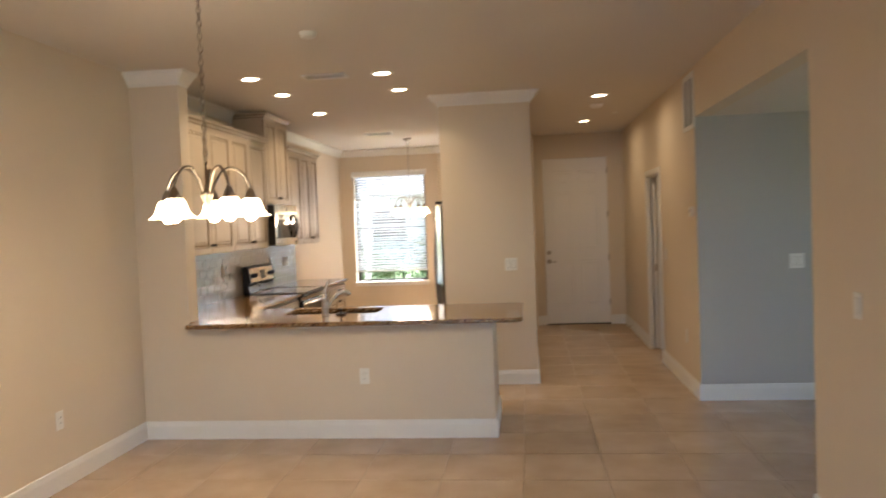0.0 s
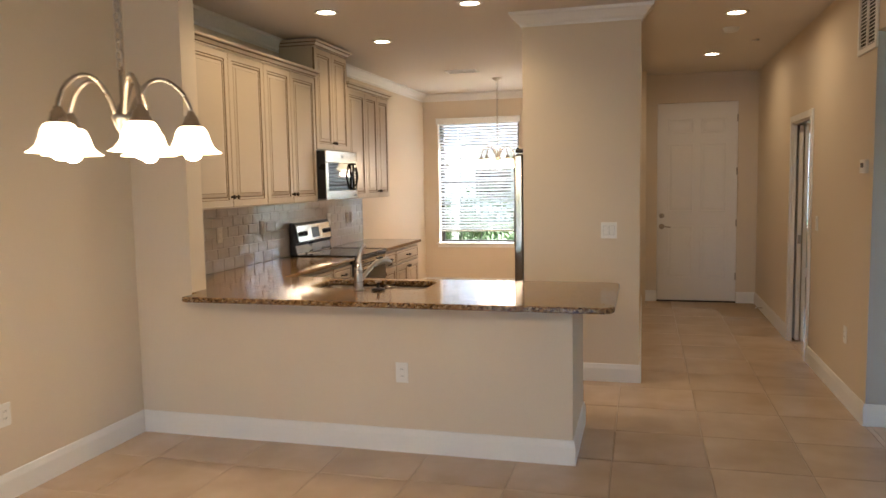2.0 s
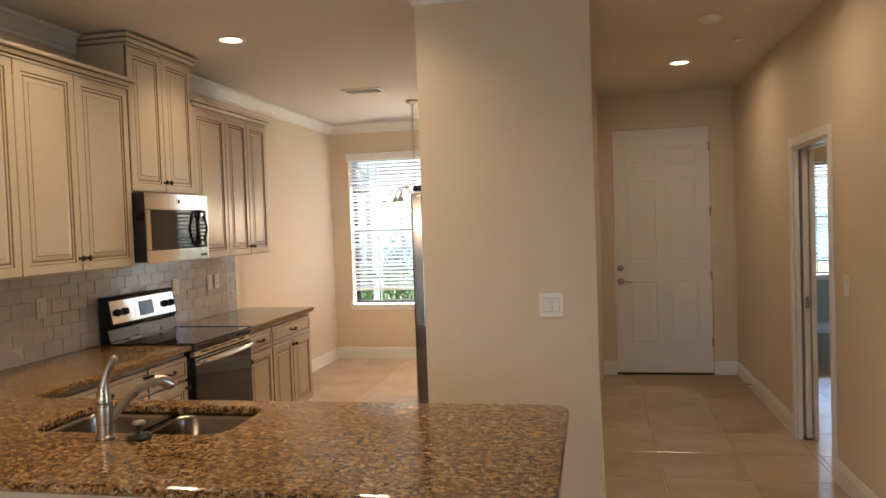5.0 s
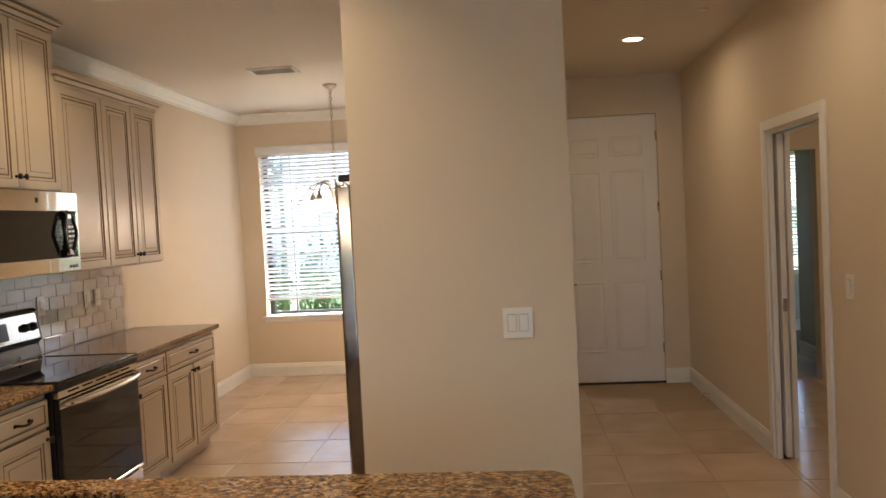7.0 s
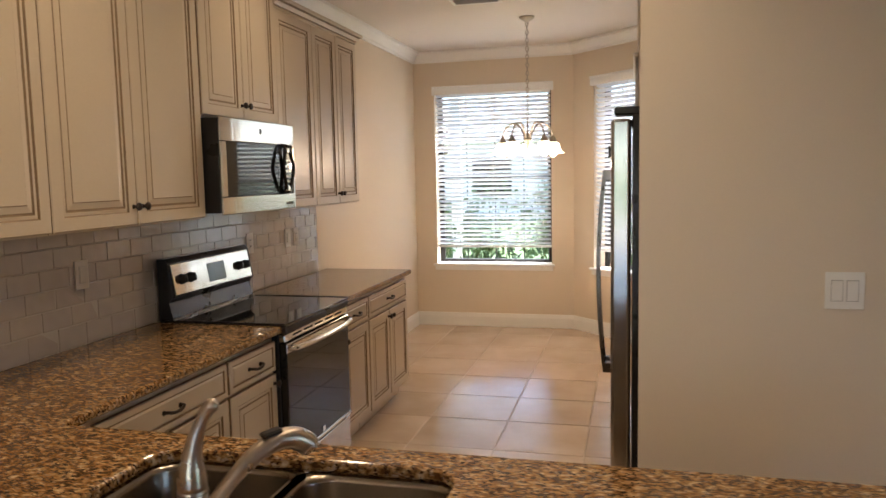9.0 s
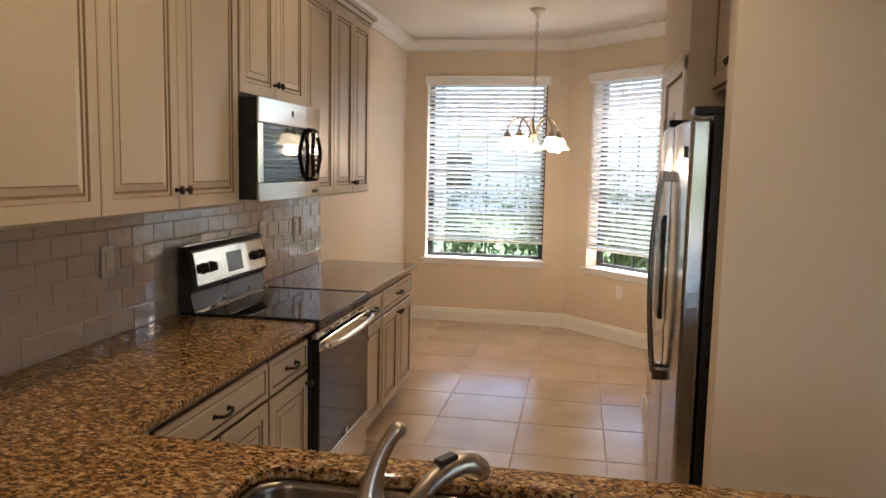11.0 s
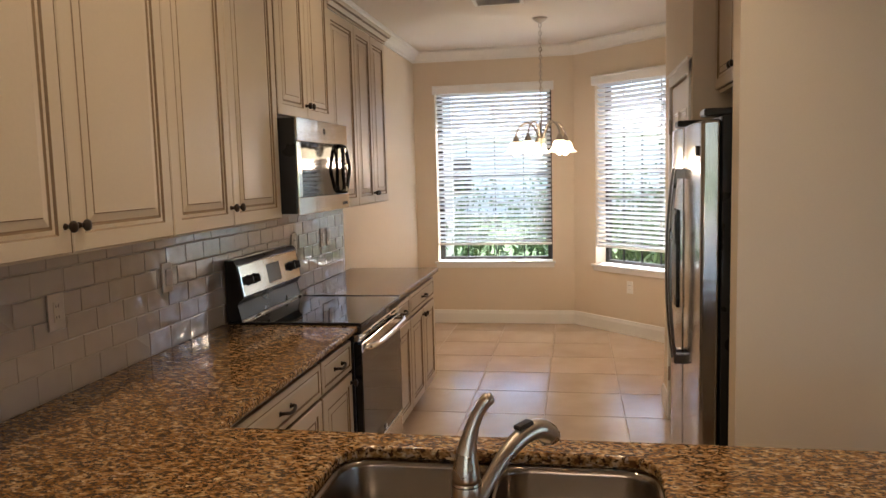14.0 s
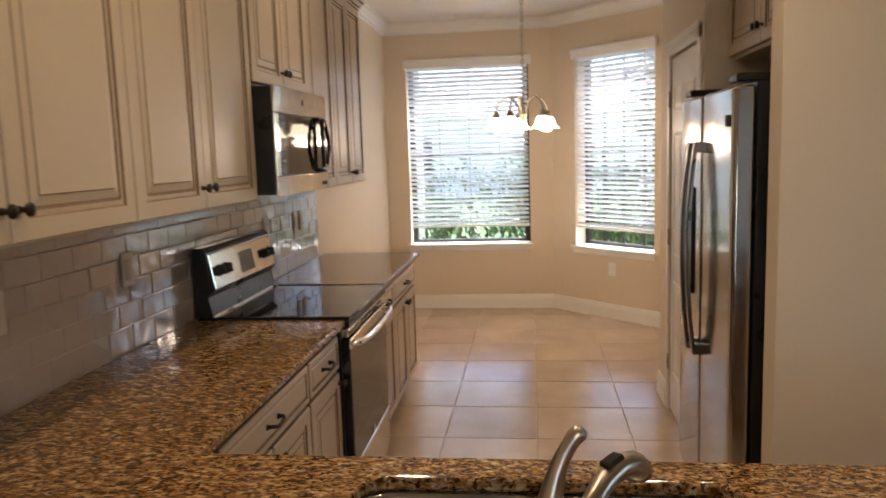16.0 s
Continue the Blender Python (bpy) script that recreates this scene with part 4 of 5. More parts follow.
for z in (0.105, 0.300):
    part("handle_cap", boxed(0.012, 0.03, 0.572, 0.628, z - 0.014, z + 0.014, 0.005, 2), M_STEELH, mw, "bright metal handle cap")
part("emblem", boxed(0.0, 0.002, 0.36, 0.38, MH - 0.062, MH - 0.036, 0.001), M_DARK, mw, "small dark emblem")

# ---- refrigerator ----
fr = thing("refrigerator", pose(-0.65, 1.945, 0), "stainless side-by-side refrigerator with black sides", "refrigerator")
FW, FH = 0.90, 1.782
part("body", boxed(0.075, 0.80, 0.008, FW - 0.008, 0.02, FH - 0.01, 0.004), M_BLACK, fr, "black cabinet body")
part("base_grille", boxed(0.055, 0.075, 0.01, FW - 0.01, 0.0, 0.07), M_DARK, fr, "black base grille")
for ya in (0.02, FW - 0.13):
    part("hinge_cover", boxed(0.01, 0.16, ya, ya + 0.11, FH - 0.012, FH + 0.018, 0.006), M_BLACK, fr, "black hinge cover")


def fridge_door(y0, y1):
    bm = bmesh.new()
    n = 10
    front, backv = [], []
    for z in (0.075, FH - 0.026):
        front.append([bm.verts.new((0.007 * ((2 * i / n - 1) ** 2 - 1), y0 + (y1 - y0) * i / n, z)) for i in range(n + 1)])
        backv.append([bm.verts.new((0.07, y0 + (y1 - y0) * i / n, z)) for i in range(n + 1)])
    for i in range(n):
        bm.faces.new([front[0][i], front[0][i + 1], front[1][i + 1], front[1][i]]).smooth = True
        bm.faces.new([backv[0][i], backv[0][i + 1], backv[1][i + 1], backv[1][i]])
        for k in (0, 1):
            bm.faces.new([front[k][i], front[k][i + 1], backv[k][i + 1], backv[k][i]])
    for i in (0, n):
        bm.faces.new([front[0][i], front[1][i], backv[1][i], backv[0][i]])
    bmesh.ops.recalc_face_normals(bm, faces=bm.faces[:])
    es = [e for e in bm.edges if not all(f.smooth for f in e.link_faces)]
    es = [e for e in es if e.calc_face_angle(0) > 0.6]
    r = bmesh.ops.bevel(bm, geom=es, offset=0.012, segments=4, affect='EDGES', profile=0.5)
    for f in r['faces']:
        f.smooth = True
    return bm


def fridge_handle(hy):
    """A flat bar bowed away from the door, standing on a squared block at either end."""
    bm = bmesh.new()
    rows = []
    n = 24
    for i in range(n + 1):
        f = 2 * i / n - 1
        z, out = 1.135 + 0.43 * f, -0.045 - 0.028 * (1 - f * f)
        th = 0.013
        rows.append([bm.verts.new(p) for p in ((out, hy - 0.017, z), (out, hy + 0.017, z), (out + 0.004, hy + 0.021, z), (out + th, hy + 0.021, z), (out + th, hy - 0.021, z), (out + 0.004, hy - 0.021, z))])
    for p, q in zip(rows, rows[1:]):
        for k in range(6):
            bm.faces.new([p[k], p[(k + 1) % 6], q[(k + 1) % 6], q[k]]).smooth = k in (0, 3)
    bm.faces.new(rows[0])
    bm.faces.new(rows[-1])
    for z in (0.72, 1.55):
        box(bm, -0.046, 0.002, hy - 0.0205, hy + 0.0205, z - 0.022, z + 0.022, 0.004)
    return bm


for a, b, hy in ((0.0, 0.482, 0.43), (0.486, FW, 0.535)):
    d = part("door", fridge_door(a, b), M_STEEL, fr, "brushed stainless door")
    part("door_handle", fridge_handle(hy), M_DARKSTEEL, d, "bowed flat steel handle with squared ends")
part("dispenser", box(boxed(-0.016, 0.01, 0.60, 0.80, 0.92, 1.38, 0.004), -0.02, 0.006, 0.615, 0.785, 1.22, 1.36, 0.003), M_BLACK, fr, "black ice and water dispenser")
part("emblem", boxed(-0.012, -0.003, 0.06, 0.085, 1.62, 1.66, 0.001), M_DARK, fr, "small dark emblem")

# ---- plates, vents, thermostat ----
FACE = {'S': 0, 'E': 90, 'N': 180, 'W': -90}


def plate(x, y, z, face, kind, w=0.075, h=0.118, label="", finish=None):
    """An outlet or switch plate; its front faces the compass side."""
    finish = finish or M_PLATE
    rot = face if isinstance(face, (int, float)) else FACE[face]
    cat = "outlet" if kind == "outlet" else "light switch"
    t = thing("electrical_outlet" if kind == "outlet" else "light_switch", pose(x, y, z, 0, 0, rot), label, cat, "wall plates")
    part("cover_plate", boxed(-w / 2, w / 2, -0.006, -0.0005, -h / 2, h / 2, 0.0025, 2), finish, t)
    n = max(1, round(w / 0.06) - 0) if kind == "switch" else 1
    for k in range(n):
        cx = (k - (n - 1) / 2) * 0.046
        if kind == "switch":
            # grey box, coloured as the shade in the gap round the rocker
            part("surround", boxed(cx - 0.0185, cx + 0.0185, -0.0066, -0.0058, -0.0352, 0.0352), M_GAP_SHADE, t, "grey edge painted as the shade round the rocker")
            r = part("rocker", boxed(cx - 0.0165, cx + 0.0165, -0.0095, -0.006, -0.033, 0.033, 0.0015), finish, t, "white rocker")
            r.matrix_basis = pose(0, 0, 0, 2.5, 0, 0)
        else:
            part("receptacle", boxed(-0.0165, 0.0165, -0.0085, -0.006, -0.033, 0.033, 0.0015), finish, t, "white socket insert")
            for s in (-1, 1):
                for dx in (-0.006, 0.006):
                    part("slot", boxed(dx - 0.001, dx + 0.001, -0.0092, -0.0082, s * 0.018 - 0.004, s * 0.018 + 0.005), M_DARK, t, "dark socket slot")
    return t


plate(0.098, 1.78, 1.162, 'S', "switch", 0.118, 0.122, "white double rocker switch on the wall end")
plate(-0.982, 0.015, 0.466, 'S', "outlet", label="white outlet on the half wall")
plate(WEST_D, -1.04, 0.432, 'E', "outlet", label="white outlet low on the dining wall")
SPLASH_X = -2.754
plate(SPLASH_X + 0.002, 1.025, 1.175, 'E', "outlet", label="greige outlet on the tiled backsplash, coloured dim for shade", finish=M_PLATE_DIM)
plate(SPLASH_X + 0.002, 1.68, 1.19, 'E', "switch", label="greige switch on the tiled backsplash, coloured dim for shade", finish=M_PLATE_DIM)
plate(SPLASH_X + 0.002, 3.06, 1.19, 'E', "outlet", label="greige outlet on the backsplash past the range, coloured dim for shade", finish=M_PLATE_DIM)
plate(SPLASH_X + 0.002, 3.555, 1.18, 'E', "switch", label="greige switch near the backsplash's end, coloured dim for shade", finish=M_PLATE_DIM)
plate(SPLASH_X + 0.002, 3.675, 1.18, 'E', "outlet", label="greige outlet near the backsplash's end, coloured dim for shade", finish=M_PLATE_DIM)
plate(2.475, 1.05, 1.16, 'S', "switch", 0.118, 0.122, "white double switch in the side room")
plate(HALL_E, -1.99, 1.16, 'W', "switch", label="white switch beside the side room opening")
plate(HALL_E, 2.49, 1.17, 'W', "switch", label="white switch in the hallway")
plate(HALL_E, 1.55, 0.47, 'W', "outlet", label="white outlet low in the hallway")
pb = BAY_A + BAY_DIR * 0.727
plate(pb.x, pb.y, 0.458, -45, "outlet", label="white outlet under the bay window")

th = thing("thermostat", pose(HALL_E, 1.19, 1.60, 0, 0, -90), "small white wall thermostat", "thermostat")
part("case", boxed(-0.055, 0.055, -0.026, -0.0005, -0.042, 0.042, 0.006, 2), M_PLATE, th)
part("screen", boxed(-0.03, 0.03, -0.0275, -0.0255, -0.008, 0.022, 0.001), M_DISPLAY, th, "grey screen")

rv = thing("return_vent", pose(HALL_E, 1.23, 2.535, 0, 0, -90), "white return-air grille high on the hallway wall", "vent")
bm = bmesh.new()
for a in ((-0.20, 0.20, -0.235, -0.20), (-0.20, 0.20, 0.20, 0.235), (-0.20, -0.165, -0.20, 0.20), (0.165, 0.20, -0.20, 0.20), (-0.012, 0.012, -0.20, 0.20)):
    box(bm, a[0], a[1], -0.014, -0.0005, a[2], a[3], 0.002)
part("frame", bm, M_TRIM, rv)
# No duct is built: a near-black sheet gives the shade behind the slats.
part("backing", boxed(-0.17, 0.17, -0.003, -0.001, -0.205, 0.205), M_DARK, rv, "dark sheet painted as the shade behind the grille")
for i in range(18):
    for xa, xb in ((-0.165, -0.012), (0.012, 0.165)):
        s = part("slat", boxed(xa, xb, -0.011, -0.004, -0.002, 0.002), M_TRIM, rv)
        s.matrix_basis = Matrix.Translation((0, 0, -0.19 + i * 0.0224))


def ceiling_vent(x, y, w, d):
    t = thing("ceiling_vent", pose(x, y, CEIL), "white slatted air vent in the ceiling", "vent", "ceiling vents")
    bm = bmesh.new()
    for a in ((-w, w, -d, -d + 0.025), (-w, w, d - 0.025, d), (-w, -w + 0.025, -d + 0.025, d - 0.025), (w - 0.025, w, -d + 0.025, d - 0.025)):
        box(bm, a[0], a[1], a[2], a[3], -0.012, -0.0005, 0.002)
    part("frame", bm, M_TRIM, t)
    # flat near-black sheet in place of the shade up in the vent
    part("backing", boxed(-w + 0.02, w - 0.02, -d + 0.02, d - 0.02, -0.003, -0.001), M_DARK, t, "dark sheet painted as the shade inside the vent")
    n = 7
    for i in range(n):
        yy = -d + 0.025 + (2 * d - 0.05) * (i + 0.5) / n
        s = part("slat", boxed(-w + 0.025, w - 0.025, -0.006, 0.006, -0.0008, 0.0008), M_TRIM, t)
        s.matrix_basis = pose(0, yy, -0.007, 40, 0, 0)


ceiling_vent(-1.67, 4.48, 0.18, 0.11)
ceiling_vent(-1.32, 0.52, 0.18, 0.09)


def detector(x, y, r, label):
    t = thing("smoke_detector", pose(x, y, CEIL, 180, 0, 0), label, "smoke detector")
    part("base", lathe(bmesh.new(), [(0, 0.0005), (r, 0.0005), (r, 0.012), (r * 0.93, 0.014)], 24), M_PLATE, t)
    part("cap", lathe(bmesh.new(), [(r * 0.9, 0.012), (r * 0.86, 0.03), (r * 0.6, 0.036), (0, 0.037)], 24), M_PLATE, t, "domed white cap")


detector(1.06, 2.92, 0.068, "white round smoke detector on the hallway ceiling")
detector(-1.06, -0.82, 0.055, "white round detector on the dining ceiling")
sp = thing("sprinkler_head", pose(1.34, 3.6, CEIL, 180, 0, 0), "small concealed sprinkler cover on the ceiling", "sprinkler")
part("cover", lathe(bmesh.new(), [(0, 0.0005), (0.035, 0.0005), (0.033, 0.008), (0, 0.009)], 20), M_PLATE, sp)
ds = thing("door_stop", pose(HALL_E - 0.017, 5.03, 0.06, 0, -90, 0), "spring door stop on the baseboard", "door stop")
part("spring", tube(bmesh.new(), [(0, 0, 0), (0, 0, 0.06)], 0.005, 8), M_NICKEL, ds)
part("tip", tube(bmesh.new(), [(0, 0, 0.06), (0, 0, 0.072)], 0.007, 8), M_PLATE, ds, "white rubber tip")

# ---- recessed lights ----
# The last two are unseen, inferred from the warm light past the pocket door.
CANS = [(-1.925, 0.47), (-1.92, 1.25), (-1.92, 2.47), (-0.855, 0.55), (-0.85, 1.32), (1.033, 2.287), (1.026, 4.28), (3.0, 4.3), (2.6, 3.2)]
for cx, cy in CANS:
    t = thing("recessed_light", pose(cx, cy, CEIL, 180, 0, 0), "round recessed ceiling light, switched on, with white trim", "ceiling light", "recessed ceiling lights")
    part("trim_ring", lathe(bmesh.new(), [(0.066, 0.0005), (0.092, 0.0005), (0.090, 0.006), (0.07, 0.008), (0.066, 0.004)], 28), M_TRIM, t)
    part("lens", lathe(bmesh.new(), [(0.066, 0.002), (0.04, 0.0045), (0.0, 0.005)], 28), M_CANGLOW, t, "glowing lens")
    disc_lamp("can_lamp", cx, cy, CEIL - 0.012, CAN_WATTS, spread=130 if cx < 0 else 170)

# ---- chandeliers ----


def chandelier(x, y, hub, first, watts, label):
    """Five bell shades on curved nickel arms, hung from the ceiling by a chain."""
    t = thing("chandelier", pose(x, y, hub), label, "chandelier", "five-light chandeliers")
    drop = CEIL - hub
    part("canopy", lathe(bmesh.new(), [(0.0, drop - 0.0005), (0.062, drop - 0.0005), (0.06, drop - 0.012), (0.035, drop - 0.03), (0.012, drop - 0.042), (0.0, drop - 0.045)], 24), M_NICKEL, t)
    bm = bmesh.new()
    z, k = 0.18, 0
    while z < drop - 0.05:
        pts = []
        for i in range(13):
            a = 2 * math.pi * i / 12
            r = 0.012 * math.cos(a)
            pts.append((r, 0, z + 0.02 * math.sin(a)) if k % 2 else (0, r, z + 0.02 * math.sin(a)))
        tube(bm, pts, 0.0029, 6, False)
        z += 0.032
        k += 1
    tube(bm, [(0.004, 0.004, 0.16), (-0.004, 0.004, drop * 0.5), (0.003, -0.003, drop - 0.04)], 0.002, 6)
    part("chain", bm, M_NICKEL, t, "nickel chain with cord")
    part("stem", lathe(bmesh.new(), [(0.0, 0.17), (0.006, 0.165), (0.006, 0.06), (0.012, 0.05), (0.018, 0.03), (0.03, 0.022), (0.034, 0.012), (0.03, -0.005), (0.02, -0.03), (0.012, -0.045), (0.014, -0.055), (0.008, -0.068), (0.0, -0.07)], 20), M_NICKEL, t, "turned nickel hub")
    R = 0.215
    for k in range(5):
        m = Matrix.Rotation(radians(first + 72 * k), 4, 'Z')
        arm = part("arm", tube(bmesh.new(), [m @ p for p in curve_pts([(0.022, 0, 0.012), (0.045, 0, 0.07), (0.085, 0, 0.125), (0.135, 0, 0.135), (0.185, 0, 0.10), (R - 0.004, 0, 0.05), (R, 0, 0.02)], 28)], 0.0075, 10), M_NICKEL, t, "curved nickel arm")
        c = m @ Vector((R, 0, 0))
        mm = Matrix.Translation(c)
        part("socket_cup", lathe(bmesh.new(), [(0.0, 0.032), (0.012, 0.032), (0.014, 0.022), (0.022, 0.014), (0.026, -0.004), (0.034, -0.016), (0.034, -0.02), (0.0, -0.02)], 18, mm), M_NICKEL, t, "nickel socket cup")
        sh = part("shade", lathe(bmesh.new(), [(0.03, -0.018), (0.042, -0.022), (0.053, -0.04), (0.06, -0.065), (0.068, -0.085), (0.082, -0.1), (0.097, -0.108), (0.095, -0.111), (0.08, -0.103), (0.065, -0.088), (0.057, -0.066), (0.05, -0.041), (0.04, -0.026), (0.03, -0.022)], 28, mm), M_SHADE, t, "lit white bell glass shade")
        part("bulb", lathe(bmesh.new(), [(0.012, -0.03), (0.018, -0.06), (0.028, -0.085), (0.032, -0.104), (0.026, -0.124), (0.012, -0.134), (0.0, -0.136)], 18, mm), M_BULB, sh, "lit round bulb")
        bulb_lamp("bulb_lamp", x + c.x, y + c.y, hub - 0.165, watts)
    return t


chandelier(-1.325, -1.82, 1.772, 33.5, DINING_WATTS, "brushed nickel five-light chandelier over the dining area")
chandelier(-1.40, 5.2, 1.835, 26.6, NOOK_WATTS, "brushed nickel five-light chandelier in the breakfast nook")

# ---- outside ----
bm = bmesh.new()
box(bm, -600, 600, -600, 600, -0.35, -0.15)
structure(part("ground", bm, M_GRASS), "green lawn round the house", "ground")
# Unseen paving, added so that light bounced in from the south isn't green.
structure(part("bounce_paving", boxed(-7.0, 6.0, -21.0, -9.15, -0.15, -0.05), M_PAVE), "unseen pale paving added to bounce neutral light indoors", "pavement")


def leaf_cloud(bm, rng_, cx, cy, cz, rx, ry, rz, n, size):
    for _ in range(n):
        while True:
            p = Vector((rng_.uniform(-1, 1), rng_.uniform(-1, 1), rng_.uniform(-1, 1)))
            if 0.35 < p.length < 1:
                break
        c = Vector((cx + p.x * rx, cy + p.y * ry, cz + p.z * rz))
        q = Euler((rng_.uniform(0, 6.3), rng_.uniform(0, 6.3), rng_.uniform(0, 6.3))).to_matrix()
        s = size * rng_.uniform(0.6, 1.3)
        vs = [bm.verts.new(c + q @ Vector(v)) for v in ((-s, 0, 0), (0, s * 0.35, 0.1 * s), (s, 0, 0), (0, -s * 0.35, 0.1 * s))]
        bm.faces.new(vs)


rl = random.Random(7)
for hx, hy, hw in ((-2.7, 8.6, 0.75), (-1.5, 8.9, 0.8), (-0.4, 8.5, 0.7), (0.7, 7.8, 0.7), (1.5, 7.2, 0.6)):
    bm = bmesh.new()
    for _ in range(7):
        leaf_cloud(bm, rl, hx + rl.uniform(-0.4, 0.4), hy + rl.uniform(-0.3, 0.3), 0.35 + rl.uniform(0, 0.85), hw * 0.75, 0.5, 0.6, 260, 0.07)
    t = thing("garden_shrub", pose(0, 0, -0.15), "leafy green garden shrub outside the window", "shrub", "garden shrubs")
    part("foliage", bm, M_LEAF, t)
    part("stem", tube(bmesh.new(), [(hx, hy, -0.02), (hx, hy, 0.45)], [0.04, 0.02], 8), M_BARK, t)
for tx, ty, th_ in ((-4.6, 14.0, 4.6), (1.6, 14.6, 4.2)):
    t = thing("garden_tree", pose(tx, ty, -0.15), "broadleaf garden tree beyond the window", "tree", "garden trees")
    bm = tube(bmesh.new(), [(0, 0, 0), (0.05, 0.02, th_ * 0.3), (0.0, 0.1, th_ * 0.55), (0.1, 0.0, th_ * 0.8)], [0.13, 0.10, 0.07, 0.03], 10)
    for k in range(6):
        a = k * 1.05
        tube(bm, [(0.03, 0.05, th_ * (0.4 + 0.05 * k)), (0.6 * math.cos(a), 0.6 * math.sin(a), th_ * (0.55 + 0.05 * k)), (1.0 * math.cos(a), 1.0 * math.sin(a), th_ * (0.62 + 0.05 * k))], [0.05, 0.03, 0.012], 7)
    part("trunk", bm, M_BARK, t)
    bm = bmesh.new()
    for k in range(12):
        a = k * 0.9
        leaf_cloud(bm, rl, 0.9 * math.cos(a) * rl.uniform(0.3, 1.1), 0.9 * math.sin(a) * rl.uniform(0.3, 1.1), th_ * rl.uniform(0.5, 1.0), 0.6, 0.6, 0.45, 170, 0.1)
    part("crown", bm, M_LEAF, t)

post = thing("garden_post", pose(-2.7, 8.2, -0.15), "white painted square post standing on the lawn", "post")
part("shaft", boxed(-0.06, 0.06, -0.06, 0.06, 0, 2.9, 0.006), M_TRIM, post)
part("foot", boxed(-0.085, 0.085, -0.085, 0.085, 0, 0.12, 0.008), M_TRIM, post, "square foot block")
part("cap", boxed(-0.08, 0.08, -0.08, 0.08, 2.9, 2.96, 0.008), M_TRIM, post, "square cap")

house = thing("neighbour_house", pose(0, 9, -0.15), "pale stucco neighbouring house with tiled roof", "house")
part("wall", boxed(-11, 9, 18, 27, 0, 3.1), M_STUCCO, house)
bm = bmesh.new()
v = [bm.verts.new(p) for p in ((-11.7, 17.3, 3.0), (9.7, 17.3, 3.0), (9.7, 27.7, 3.0), (-11.7, 27.7, 3.0), (-7.5, 22.5, 5.0), (5.5, 22.5, 5.0))]
for q in ((0, 1, 5, 4), (1, 2, 5), (2, 3, 4, 5), (3, 0, 4), (0, 3, 2, 1)):
    bm.faces.new([v[i] for i in q])
part("roof", bm, M_ROOF, house)
for x in (-6.5, 3.0):
    w = part("window", boxed(x, x + 1.5, 17.93, 17.99, 0.9, 2.3), M_BLACKGLASS, house)
    part("frame", boxed(x - 0.08, x + 1.58, 17.95, 17.985, 0.82, 2.38), M_TRIM, w)
part("garage_door", boxed(-3.2, 1.6, 17.92, 17.99, 0.0, 2.3, 0.01), M_DOOR, house, "white garage door")

# ---- backsplash tiles ----
splash = structure(thing("backsplash", Matrix(), "glossy greige subway tile backsplash", "backsplash"), "glossy greige subway tile backsplash", "backsplash")
part("grout_bed", boxed(WEST + 0.0005, SPLASH_X - 0.0025, 0.175, 4.035, TOP1 + 0.0005, UB + 0.01), M_SUBGROUT, splash, "pale grout bed")
TW, PITCH_Z, GAP = 0.1512, 0.0795, 0.0023
tile_cache = {}


def tile_mesh(name, w, h, thick, bevel, material, seg=2):
    key = (name, round(w, 4), round(h, 4))
    if key not in tile_cache:
        bm = box(bmesh.new(), -thick, 0, 0, w, 0, h, 0)
        es = [e for e in bm.edges if all(abs(v.co.x) < 1e-6 for v in e.verts)]
        bmesh.ops.bevel(bm, geom=es, offset=bevel, segments=seg, affect='EDGES', profile=0.5)
        bmesh.ops.recalc_face_normals(bm, faces=bm.faces[:])
        me = bpy.data.meshes.new(name)
        bm.to_mesh(me)
        bm.free()
        me.materials.append(material)
        tile_cache[key] = me
    return tile_cache[key]


rt = random.Random(3)
edges = [TOP1 + 0.002] + [0.994 + PITCH_Z * k for k in range(6)]
for row, (za, zb) in enumerate(zip(edges, edges[1:])):
    zb = min(zb, UB + 0.009)
    y = 0.927 - (TW + GAP) * (5.5 if row % 2 else 5)
    while y < 4.03:
        a, b = max(y, 0.178), min(y + TW, 4.033)
        if b - a > 0.012:
            s = new("tile", tile_mesh("tile", b - a, zb - za - GAP, 0.006, 0.003, M_SUBWAY))
            s.parent = splash
            s.matrix_basis = pose(SPLASH_X + rt.uniform(-0.0004, 0.0004), a, za, 0, rt.uniform(-1.1, 1.1), rt.uniform(-0.9, 0.9))
        y += TW + GAP

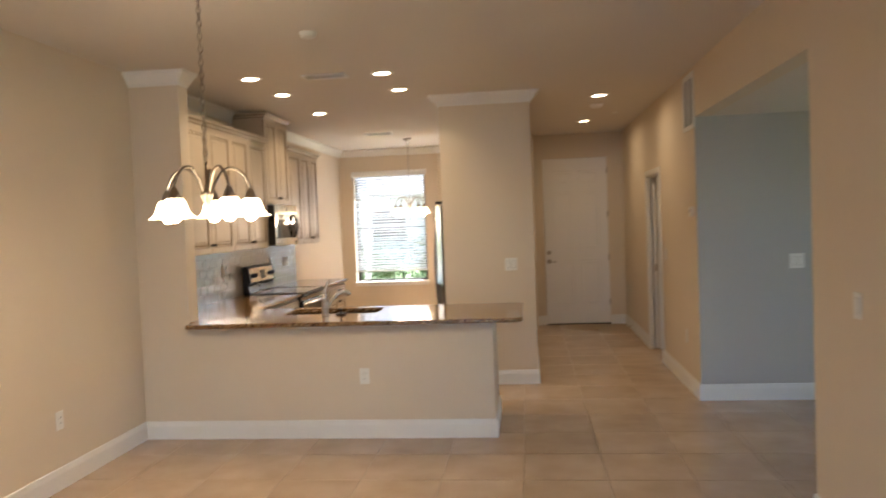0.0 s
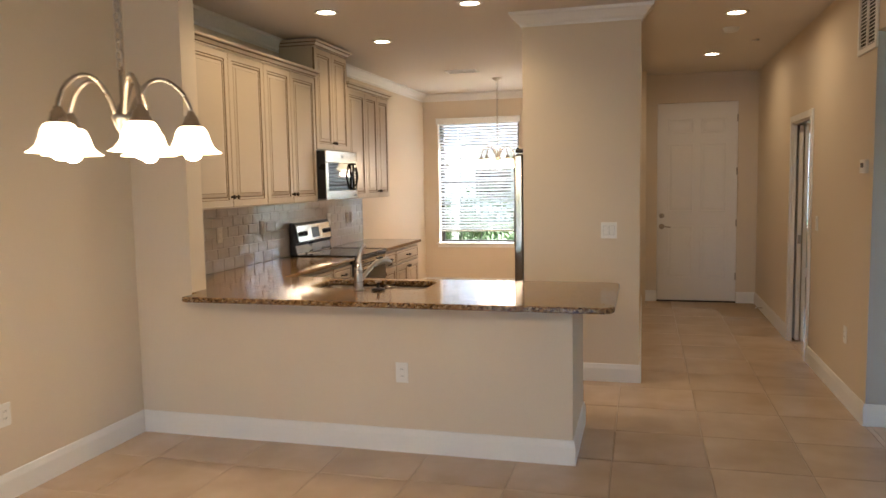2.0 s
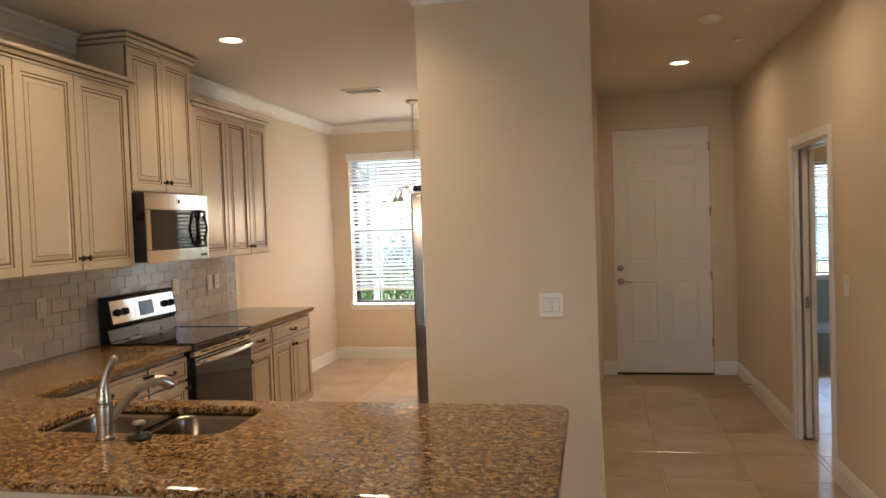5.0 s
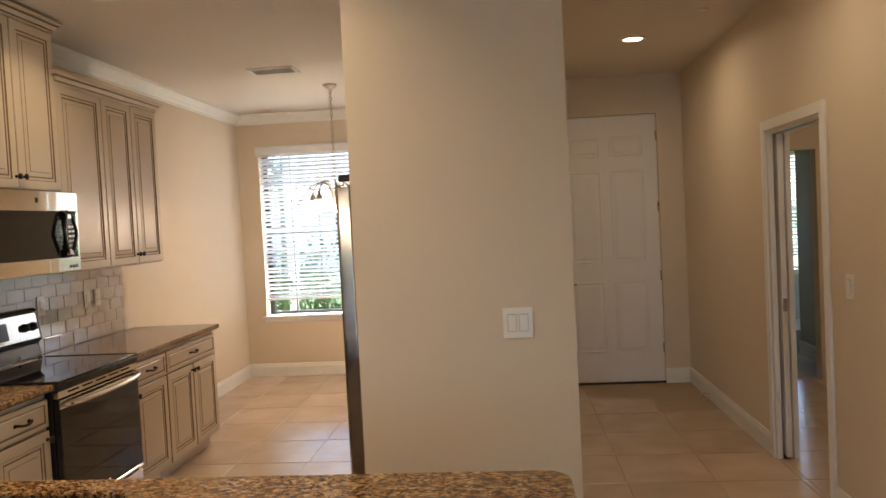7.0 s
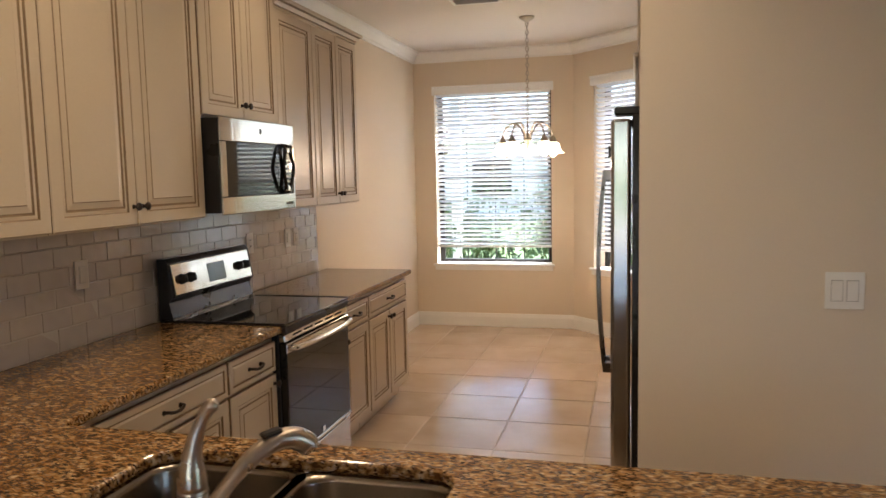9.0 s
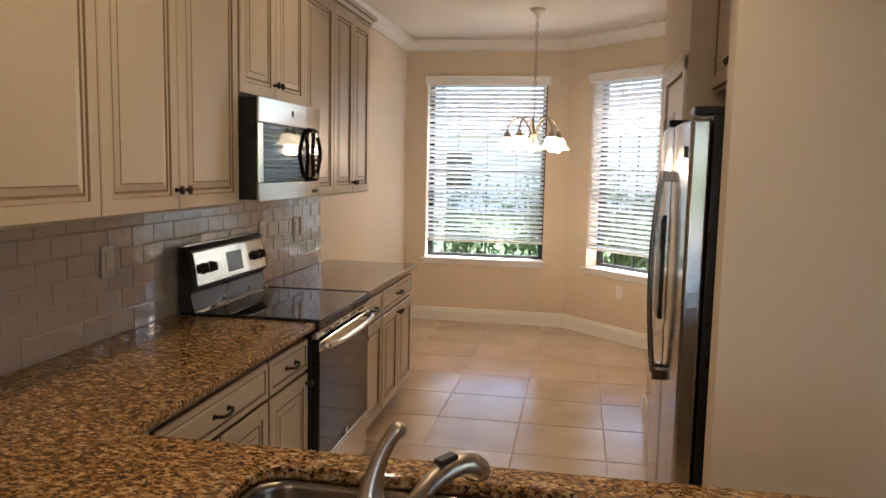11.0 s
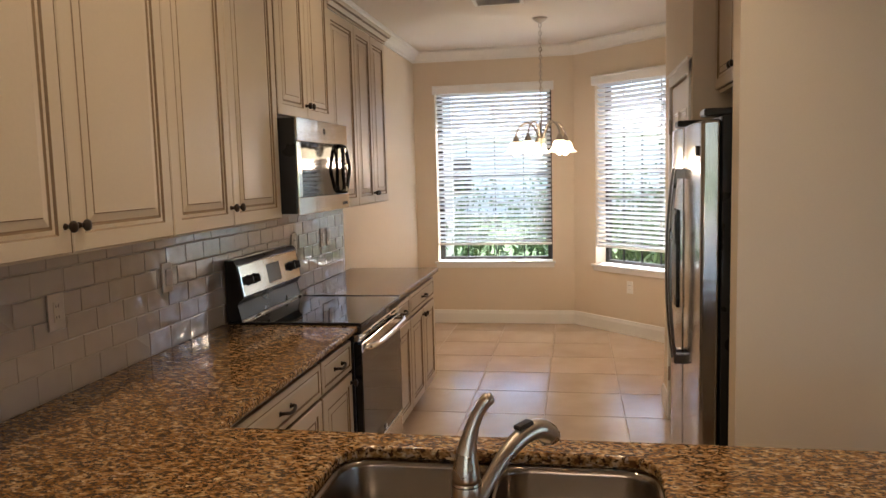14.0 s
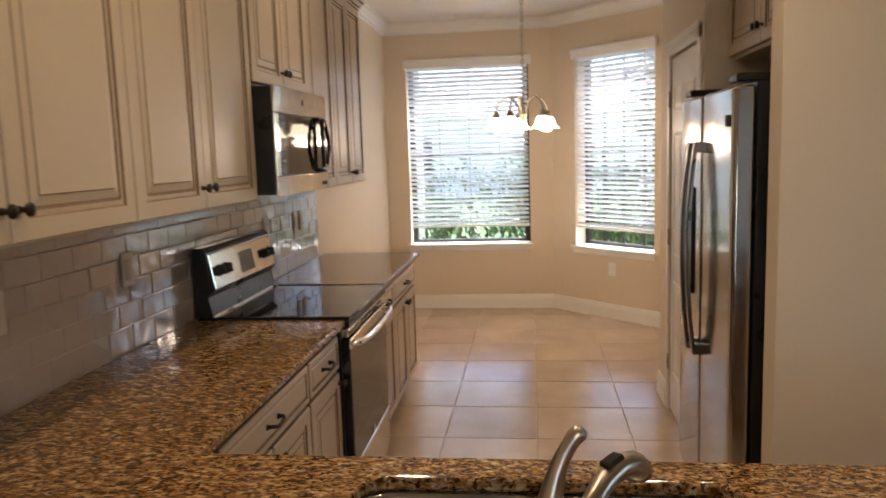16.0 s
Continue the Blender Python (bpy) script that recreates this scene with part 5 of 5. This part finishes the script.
# ---- floor ----
floor = structure(part("floor", box(boxed(WEST, HALL_E, -9.0, 6.75, -0.15, -0.003), HALL_E, 4.3, -3.2, 5.77, -0.15, -0.003), M_GROUT), "large beige ceramic tile floor with grout joints", "floor")
structure(part("floor_side", boxed(4.301, 5.05, -3.05, 1.05, -0.15, -0.002), M_TILE), "beige tile floor by the side room window", "floor")
structure(part("floor_bedroom", boxed(1.9, 5.1, 5.77, 8.55, -0.15, -0.004), M_CARPET), "grey-beige carpet in the bedroom", "floor")
PITCH, JOINT = 0.508, 0.006
X0, Y0 = -1.335, 4.19


def floor_mesh(w, d):
    key = ("floor_tile", round(w, 3), round(d, 3))
    if key not in tile_cache:
        bm = box(bmesh.new(), 0, w, 0, d, -0.012, 0)
        es = [e for e in bm.edges if all(abs(v.co.z) < 1e-6 for v in e.verts)]
        bmesh.ops.bevel(bm, geom=es, offset=0.002, segments=1, affect='EDGES', profile=0.5)
        bmesh.ops.recalc_face_normals(bm, faces=bm.faces[:])
        me = bpy.data.meshes.new("floor_tile")
        bm.to_mesh(me)
        bm.free()
        me.materials.append(M_TILE)
        tile_cache[key] = me
    return tile_cache[key]


def lay(x0, x1, y0, y1, keep):
    cells = []
    for i in range(math.floor((x0 - X0) / PITCH), math.ceil((x1 - X0) / PITCH)):
        for j in range(math.floor((y0 - Y0) / PITCH), math.ceil((y1 - Y0) / PITCH)):
            a, b = max(X0 + i * PITCH + JOINT / 2, x0), min(X0 + (i + 1) * PITCH - JOINT / 2, x1)
            c, d = max(Y0 + j * PITCH + JOINT / 2, y0), min(Y0 + (j + 1) * PITCH - JOINT / 2, y1)
            if b - a > 0.02 and d - c > 0.02 and keep(a, b, c, d):
                cells.append((a, b, c, d))
    return cells


near = lay(WEST, HALL_E, -5.6, FAR, lambda a, b, c, d: a + c < BAY_A.x + BAY_A.y and not (a > -0.5 and b < 0.2 and c > 1.9 and d < 4.0))
for a, b, c, d in near[:300]:
    s = new("floor_tile", floor_mesh(b - a, d - c))
    s.parent = floor
    s.matrix_basis = pose(a, c, rt.uniform(-0.0005, 0.0003), rt.uniform(-0.06, 0.06), rt.uniform(-0.06, 0.06), 0)
rest = near[300:] + lay(WEST, HALL_E, -9.0, -5.6, lambda *q: True) + lay(HALL_E + 0.002, 4.3, -3.2, 5.65, lambda *q: True)
bm = bmesh.new()
for a, b, c, d in rest:
    box(bm, a, b, c, d, -0.012, 0)
tagged(part("floor_tiles", bm, M_TILE, floor, "beige ceramic tiles"), kind="stuff")
